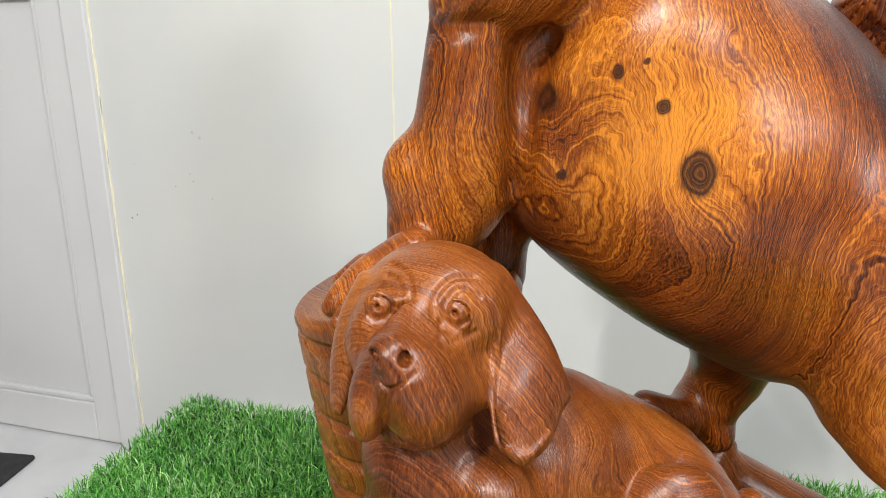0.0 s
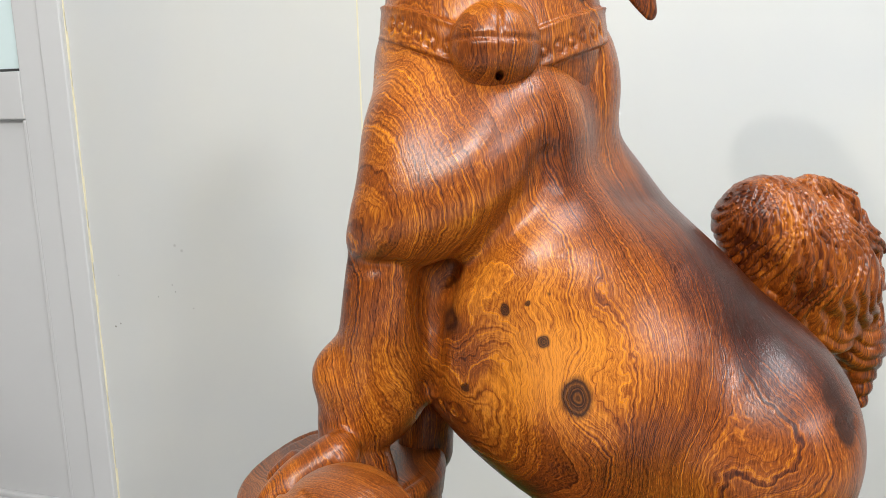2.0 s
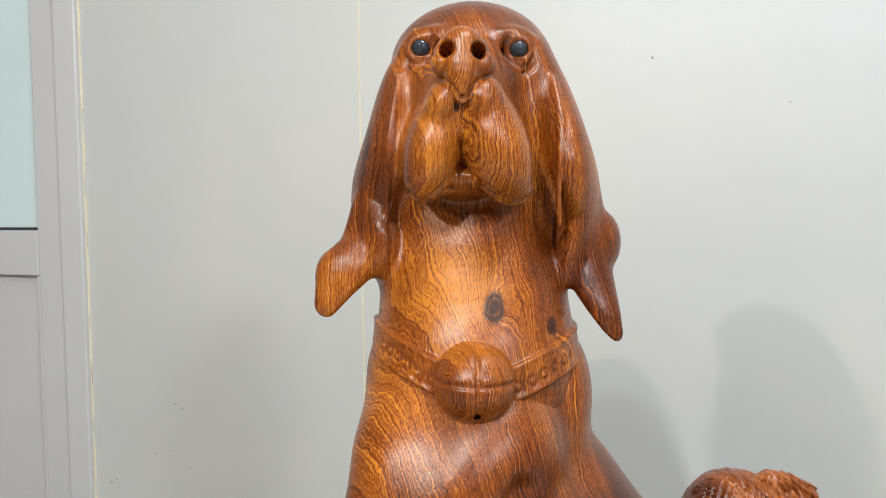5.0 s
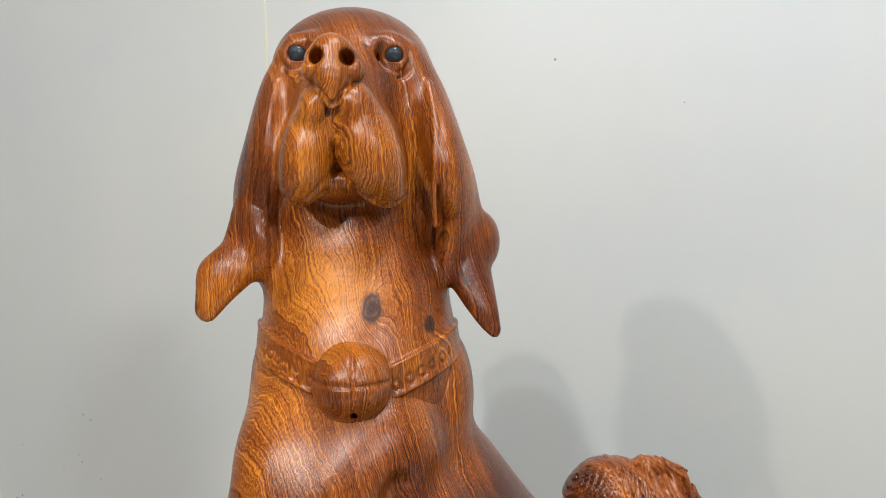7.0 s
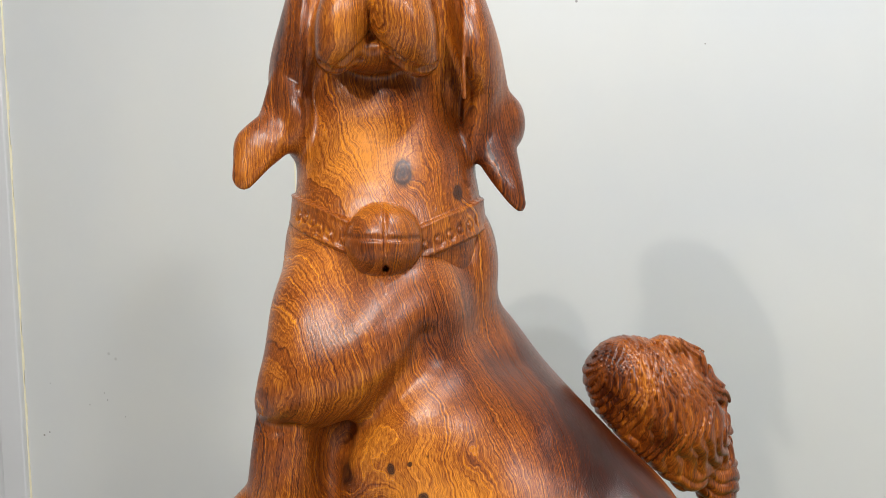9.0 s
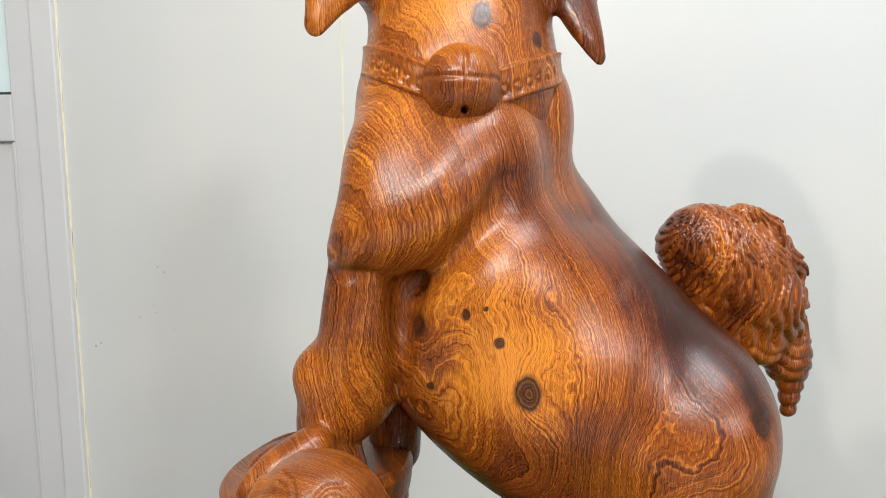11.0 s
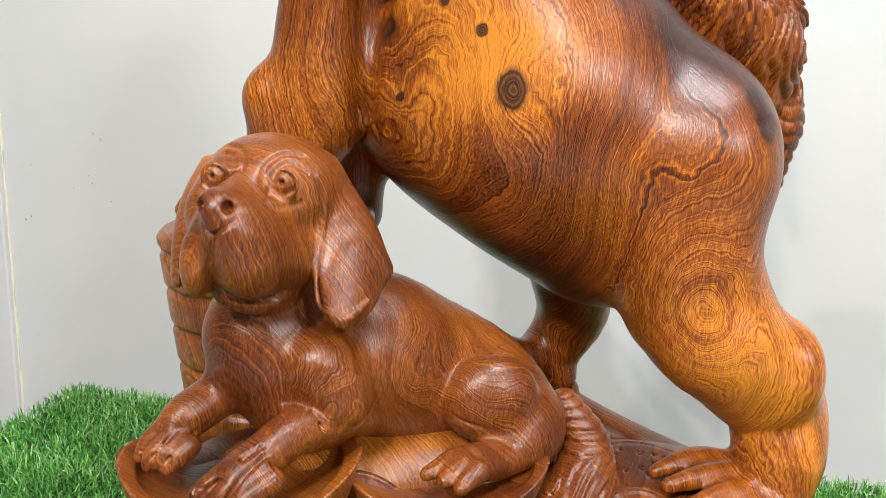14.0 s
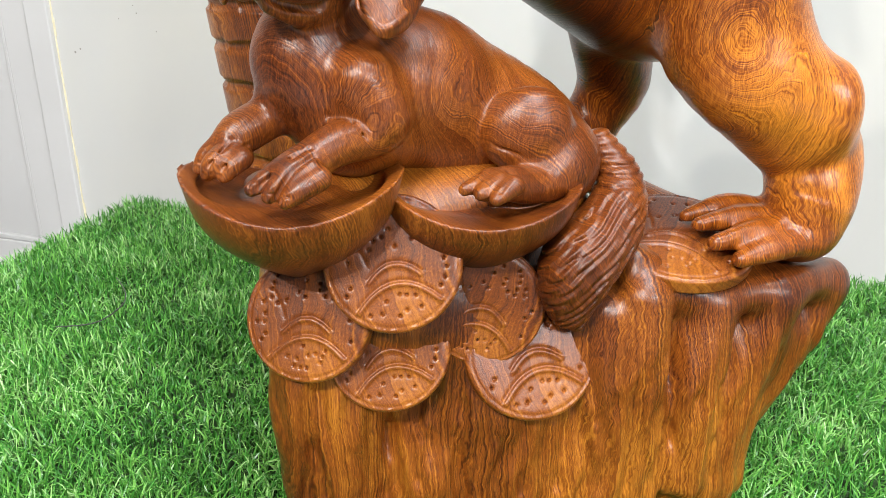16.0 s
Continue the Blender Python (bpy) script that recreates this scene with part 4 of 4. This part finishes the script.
for pts in (((-0.0207, 0.2500, -0.1231), (-0.0151, 0.2520, -0.1188), (-0.0103, 0.2620, -0.1154)), ((-0.0211, 0.2500, -0.1231), (-0.0259, 0.2550, -0.1194))):
    g.cut(line([g.on(p) for p in pts], 0.0008), 0.0014)
# creases of haunch, elbow and toes
for pts, r in ((((0.0813, 0.3000, -0.2066), (0.0855, 0.3000, -0.1933), (0.0959, 0.3050, -0.1890), (0.1069, 0.3100, -0.1914)), 0.0010), (((0.0023, 0.2700, -0.2082), (0.0116, 0.2650, -0.2083), (0.0220, 0.2680, -0.2167)), 0.0009),
               (((-0.0032, 0.2500, -0.2175), (-0.0086, 0.2450, -0.2194), (-0.0273, 0.2400, -0.2342)), 0.0010), (((-0.0010, 0.2450, -0.2202), (-0.0102, 0.2380, -0.2255), (-0.0183, 0.2360, -0.2376)), 0.0012),
               (((0.0779, 0.2770, -0.2372), (0.0724, 0.2750, -0.2402)), 0.0008), (((0.0878, 0.2740, -0.2342), (0.0811, 0.2700, -0.2395)), 0.0009), (((0.0939, 0.2700, -0.2349), (0.0881, 0.2650, -0.2420)), 0.0009),
               (((-0.0446, 0.2800, -0.2203), (-0.0552, 0.2780, -0.2314)), 0.0009), (((-0.0373, 0.2750, -0.2232), (-0.0482, 0.2700, -0.2324)), 0.0009), (((0.0874, 0.2900, -0.2284), (0.1010, 0.2850, -0.2324), (0.1170, 0.2920, -0.2398)), 0.0009)):
    g.cut(line([g.on(p) for p in pts], r), 0.0016)
for c in ((-0.0280, 0.2400, -0.2331), (-0.0201, 0.2360, -0.2365), (-0.0122, 0.2330, -0.2377), (-0.0629, 0.2800, -0.2340), (-0.0560, 0.2700, -0.2355), (0.0708, 0.2720, -0.2427), (0.0781, 0.2660, -0.2430), (0.0852, 0.2620, -0.2452)):
    g.cut(ring(g.on(c), 0.0026, 0.0005, (0.4, 1, -0.5)), 0.0008)
pup = g.skin(0)
# its tail hangs over the base
g = Carving((0.10, 0.255, -0.345), (0.19, 0.36, -0.215), 0.0011)
g.add(tube([(0.1530, 0.3360, -0.2344, 0.0089), (0.1638, 0.3260, -0.2543, 0.0139), (0.1580, 0.3120, -0.2747, 0.0186), (0.1393, 0.3000, -0.2940, 0.0220), (0.1337, 0.2950, -0.3151, 0.0147), (0.1404, 0.2940, -0.3322, 0.0031)]))


def tuft(X, Y, Z):
    s = 0.58 * X - 0.81 * Z + 0.0008 * np.sin(X * 150 + Z * 110)
    top = 0.15 * X - 0.99 * Z + 0.0008 * np.sin(X * 170)
    w = band(Z, (0.1557, 0.3100, -0.2570)[2], 0.012)
    return 0.0006 * np.sin(s * 1500 + X * 300) * w + 0.0018 * (np.abs(np.sin(s * 560 + 0.8 * np.sin(X * 210 - Z * 90))) ** 0.6 * w + np.abs(np.sin(top * 640)) ** 0.6 * (1 - w) - 0.7) + 0 * Y


g.shift(tuft, (0.10, 0.25, -0.35), (0.19, 0.36, -0.21))
puppy = carved("puppy_statue", [pup, g.skin(0)], WOODP, BASE)
tagged(puppy, "small lacquered rosewood carving of a lying puppy", "statue")

# ---- carved base: a stump with coins, ingots and a barrel ----
stand = new("carved_base")
stand.location = BASE
tagged(stand, "rosewood stump base carved with coins, ingots and a barrel", "statue base")


def under(ob, label=""):
    ob.parent = stand
    ob.location = (0, 0, 0)
    return tagged(ob, label) if label else ob


g = Carving((-0.10, 0.235, -0.485), (0.35, 0.54, -0.235), 0.0022)
g.add(tube([(0.095, 0.385, -0.47, 0.105), (0.095, 0.385, -0.40, 0.105)], 2))
g.add(ball((0.045, 0.37, -0.335), (0.100, 0.085, 0.07)), 0.02)
g.add(ball((0.070, 0.335, -0.270), (0.080, 0.042, 0.028)), 0.01)
g.add(ball((-0.010, 0.315, -0.262), (0.045, 0.030, 0.020)), 0.01)
rng = random.Random(5)
for i in range(30):
    a = -math.pi + math.pi * 2 * i / 30
    x, y = 0.098 + 0.112 * math.cos(a), 0.375 + 0.082 * math.sin(a)
    r = rng.uniform(0.012, 0.026)
    z = rng.uniform(-0.385, -0.36) if x < 0.14 else -0.33
    lean = rng.uniform(-0.006, 0.006)
    g.add(tube([(x, y, -0.49, r), (x + lean, y + 0.002, -0.43, r * rng.uniform(0.85, 1.1)), (x + lean, y + 0.012, z, r * 0.8)]), 0.0045)
g.add(tube([(-0.0190, 0.3050, -0.4700, 0.0150), (-0.0195, 0.3030, -0.4000, 0.0220), (-0.0170, 0.3050, -0.3500, 0.0230)]), 0.008)
g.add(tube([(0.0030, 0.3020, -0.4800, 0.0250), (0.0030, 0.3020, -0.4000, 0.0250), (0.0040, 0.3080, -0.3500, 0.0230)]), 0.006)
# the block under the hind foot
g.add(tube([(0.2292, 0.3350, -0.4514, 0.0430), (0.2334, 0.3450, -0.3898, 0.0456), (0.2569, 0.3550, -0.3566, 0.0435)], 3), 0.012)
for a, b, c in (((0.1913, 0.3000, -0.4467, 0.0164), (0.1805, 0.2980, -0.3614, 0.0169), (0.1808, 0.3050, -0.3197, 0.0172)), ((0.2175, 0.2980, -0.4409, 0.0152), (0.2175, 0.3000, -0.3746, 0.0152), (0.2252, 0.3120, -0.3287, 0.0157)),
                ((0.2413, 0.3150, -0.4363, 0.0134), (0.2518, 0.3150, -0.3759, 0.0150), (0.2676, 0.3220, -0.3277, 0.0167)), ((0.2604, 0.3450, -0.4496, 0.0135), (0.2882, 0.3400, -0.3739, 0.0157), (0.3083, 0.3450, -0.3307, 0.0161)),
                ((0.1680, 0.2950, -0.4469, 0.0144), (0.1628, 0.2950, -0.3793, 0.0136), (0.1635, 0.3050, -0.3309, 0.0147))):
    g.add(tube([a, b, c]), 0.006)
g.add(tube([(0.2167, 0.3150, -0.4362, 0.0205), (0.2121, 0.3180, -0.3694, 0.0206), (0.2127, 0.3220, -0.3337, 0.0181)]), 0.008)
# lip and flat top of the block
g.add(tube([(0.1757, 0.3180, -0.3037, 0.0141), (0.2029, 0.3120, -0.3175, 0.0114), (0.2390, 0.3150, -0.3214, 0.0109), (0.2781, 0.3250, -0.3195, 0.0118), (0.3111, 0.3450, -0.3227, 0.0124)]), 0.008)
g.add(ball((0.215, 0.375, -0.315), (0.085, 0.06, 0.026)), 0.01)
# dark rock behind, rising to the far hind foot
g.add(tube([(0.2703, 0.4200, -0.3229, 0.0162), (0.2362, 0.4550, -0.3193, 0.0179), (0.2084, 0.4750, -0.3095, 0.0174), (0.1910, 0.4800, -0.2974, 0.0148)]), 0.01)
g.add(ball((0.1958, 0.4800, -0.2844), (0.0085, 0.010, 0.008)), 0.002)


def bark(X, Y, Z):
    a = X * 1.0 + Y * 0.35 + 0.004 * np.sin(Z * 60 + X * 30)
    s = 0.0020 * np.sin(a * 420) * np.sin(Z * 55 + X * 90) + 0.0011 * np.sin(a * 950 + 2 * np.sin(Z * 40))
    return s * band(Z, -0.345, 0.02)


for i in range(16):
    x = -0.03 + 0.27 * (i + rng.uniform(0.1, 0.9)) / 16
    z0 = rng.uniform(-0.47, -0.43)
    z1 = z0 + rng.uniform(0.04, 0.075)
    g.cut(line([g.on((x + 0.003 * math.sin(9 * t + i), 0.285, z0 + (z1 - z0) * t)) for t in np.linspace(0, 1, 6)], rng.uniform(0.0020, 0.0036), 2), 0.004)
g.shift(bark, (-0.10, 0.235, -0.485), (0.35, 0.54, -0.3))
under(carved("stump", [g.skin()], WOODS, BASE), "rugged stump with vertical folds")

# barrel under the forepaws
bl, br = (-0.0918, 0.4300, -0.1636), (0.0449, 0.4300, -0.1431)
BC, BR = (bl[0] + br[0]) / 2, (br[0] - bl[0]) / 2
g = Carving((-0.105, 0.345, -0.32), (0.065, 0.52, -0.11), 0.0018)


def staves(X, Y, Z):
    r = np.sqrt((X - BC) ** 2 + (Y - 0.432) ** 2)
    top = -0.146 + 0.10 * (X - BC) + 0.002 * np.sin(X * 90)
    wall_r = BR - 0.13 * (-0.15 - Z)
    q = np.maximum(r - wall_r, Z - top)
    bevel = (r - wall_r + Z - top) * 0.7071 + 0.003
    return np.maximum(q, bevel)


g.add((staves, (-0.1, 0.35, -0.32), (0.06, 0.52, -0.12)), 0.001)
for k, z in enumerate((-0.1660, -0.1900, -0.2145, -0.2390, -0.2630)):
    rr = BR - 0.13 * (-0.15 - z) + 0.0004
    for j in range(12):
        a0 = 2 * math.pi * (j + 0.5 * (k % 2)) / 12
        pts = [(BC + rr * math.cos(a0 + t), 0.432 + rr * math.sin(a0 + t), z + 0.0010 * math.sin(3 * a0 + 6 * t)) for t in np.linspace(0, 0.44, 5)]
        g.cut(line(pts, 0.0034, 1), 0.0006)
g.cut(ring((BC, 0.432, -0.145), BR - 0.008, 0.0012, (-0.10, 0, 1)), 0.001)
under(carved("barrel", [g.skin(0)], WOODS, BASE), "round barrel with carved dashes")


def ingot(c, rx, ry, rz, rim, dish):
    """A boat-shaped ingot: a hull that narrows downwards, a sharp rim rising to both tips, a sunken deck."""
    h = 0.0013
    g = Carving(np.array(c) - (rx + 0.006, ry + 0.006, rz + 0.006), np.array(c) + (rx + 0.006, ry + 0.006, rim + 0.022), h)

    def hull(X, Y, Z):
        down = np.clip((c[2] - Z) / rz, -0.4, 1.1)
        wide = 1 - 0.22 * down - 0.78 * np.maximum(down, 0) ** 2.3
        return (np.sqrt(((X - c[0]) / rx) ** 2 + ((Y - c[1]) / ry) ** 2) - wide) * min(rx, ry) * 0.8

    g.add((hull, np.array(c) - (rx, ry, rz), np.array(c) + (rx, ry, 0.02)), 0.0005)
    sl, X, Y, Z = g.window(g.lo, g.lo + g.n * g.h)
    g.d = np.maximum(g.d, ((Z - (c[2] + rim + 4.8 * (X - c[0]) ** 2)) * 0.9 + 0 * Y).astype(np.float32))
    g.cut(ball((c[0], c[1], c[2] + rim + 0.0090), (rx * 0.90, ry * 0.88, 0.0100)), 0.001)
    g.add(ball((c[0] + 0.004, c[1] + 0.010, c[2] + rim - 0.004), (rx * 0.6, ry * 0.6, dish), (0, 0, 20)), 0.004)
    return g.skin(0)


left = (-0.0180, 0.2920, -0.2528)
right = (0.0820, 0.3060, -0.2598)
under(carved("ingot", [ingot(left, 0.0545, 0.047, 0.048, -0.001, 0.012)], WOODP, BASE), "boat-shaped ingot with a raised rim")
under(carved("ingot", [ingot(right, 0.053, 0.040, 0.042, -0.003, 0.010)], WOODP, BASE), "boat-shaped ingot with a raised rim")


# coins: discs with a rim, two arcs and pricked dots
def coin_mesh(seed):
    g = Carving((-0.041, -0.041, -0.011), (0.041, 0.041, 0.008), 0.0009)
    R = 0.036

    def disc(X, Y, Z):
        r = np.sqrt(X * X + Y * Y)
        return np.maximum(np.maximum(r - R, np.abs(Z + 0.004) - 0.005), (r - R + Z - 0.001) * 0.7071 + 0.0012)

    g.add((disc, (-0.04, -0.04, -0.011), (0.04, 0.04, 0.004)), 0.0005)
    g.cut(ring((0, 0, 0.0014), R - 0.0026, 0.0011, (0, 0, 1)), 0.0005)
    for y0, half, bow in ((-0.0225, 0.021, 0.0115), (-0.008, 0.013, 0.007)):
        arc = [(half * t, y0 + bow * (1 - t * t), 0.0011) for t in np.linspace(-1, 1, 9)]
        g.cut(line([(x, y + 0.0015, 0.0012) for x, y, z in arc], 0.0014, 2), 0.0006)
        g.add(line(arc, 0.0013, 2), 0.0006)
    for x0, y0, x1, y1 in ((0.020, 0.018, 0.024, 0.004), (-0.020, 0.016, -0.013, 0.000)):
        g.cut(line([(x0, y0, 0.0012), ((x0 + x1) / 2 + 0.001, (y0 + y1) / 2, 0.0012), (x1, y1, 0.0012)], 0.0008, 3), 0.0006)
    rng = random.Random(seed)
    done = []
    while len(done) < 42:
        x, y = rng.uniform(-0.031, 0.031), rng.uniform(-0.029, 0.031)
        lens = y < -0.0225 + 0.0115 * (1 - (x / 0.021) ** 2) - 0.003
        upper = y > 0.008 or abs(x) > 0.022
        if x * x + y * y < 0.0295 ** 2 and (lens or upper) and all((x - a) ** 2 + (y - b) ** 2 > 0.0034 ** 2 for a, b in done):
            done.append((x, y))
            g.cut(ball((x, y, 0.001), (0.0011, 0.0011, 0.0026)), 0.0003)
    v, q = g.skin(0)
    return arrays_to_mesh("coin", v, q, WOODC)


coins = [coin_mesh(1), coin_mesh(2)]
for i, (c, size, tilt, spin, yaw) in enumerate((((0.0341, 0.2830, -0.2880), 1.05, 66, 12, -4), ((-0.0135, 0.2870, -0.3230), 1.01, 66, 6, -14), ((0.0308, 0.2870, -0.3425), 1.00, 64, 14, -4),
                                               ((0.0860, 0.2935, -0.3190), 0.97, 78, -14, 2), ((0.1150, 0.2930, -0.3470), 1.13, 62, 10, 10))):
    ob = new("coin", coins[i % 2])
    ob.parent = stand
    ob.matrix_basis = Matrix.Translation(Vector((c[0], c[1], c[2] + EYE)) - Vector(BASE)) @ pose(0, 0, 0, tilt, 0, yaw) @ pose(0, 0, 0, 0, 0, spin) @ Matrix.Diagonal((size, size, 1, 1))
c = (0.2080, 0.3380, -0.2915)
ob = new("coin", coins[1])
ob.parent = stand
ob.matrix_basis = Matrix.Translation(Vector((c[0], c[1], c[2] + EYE)) - Vector(BASE)) @ pose(0, 0, 0, 14, 6, -25) @ Matrix.Diagonal((1.28, 1.28, 1, 1))


# ---- small things ----
def strand(points, r, mat, name):
    cu = bpy.data.curves.new(name, "CURVE")
    cu.dimensions, cu.bevel_depth, cu.bevel_resolution = "3D", r, 2
    sp = cu.splines.new("NURBS")
    sp.points.add(len(points) - 1)
    for q, p in zip(sp.points, points):
        q.co = (*p, 1)
    sp.use_endpoint_u, sp.order_u = True, 4
    cu.materials.append(mat)
    tmp = new("tmp", cu)
    me = bpy.data.meshes.new_from_object(tmp.evaluated_get(bpy.context.evaluated_depsgraph_get()))
    bpy.data.objects.remove(tmp)
    return new(name, me)


Q = TOP + 0.019
thread = strand([(-0.276, 0.530, Q), (-0.258, 0.530, Q + 0.001), (-0.242, 0.534, Q), (-0.231, 0.560, Q + 0.002), (-0.231, 0.595, Q), (-0.262, 0.640, Q - 0.001)], 0.0006, SEALD, "thread")
tagged(thread, "loose black thread lying on the turf", "thread")
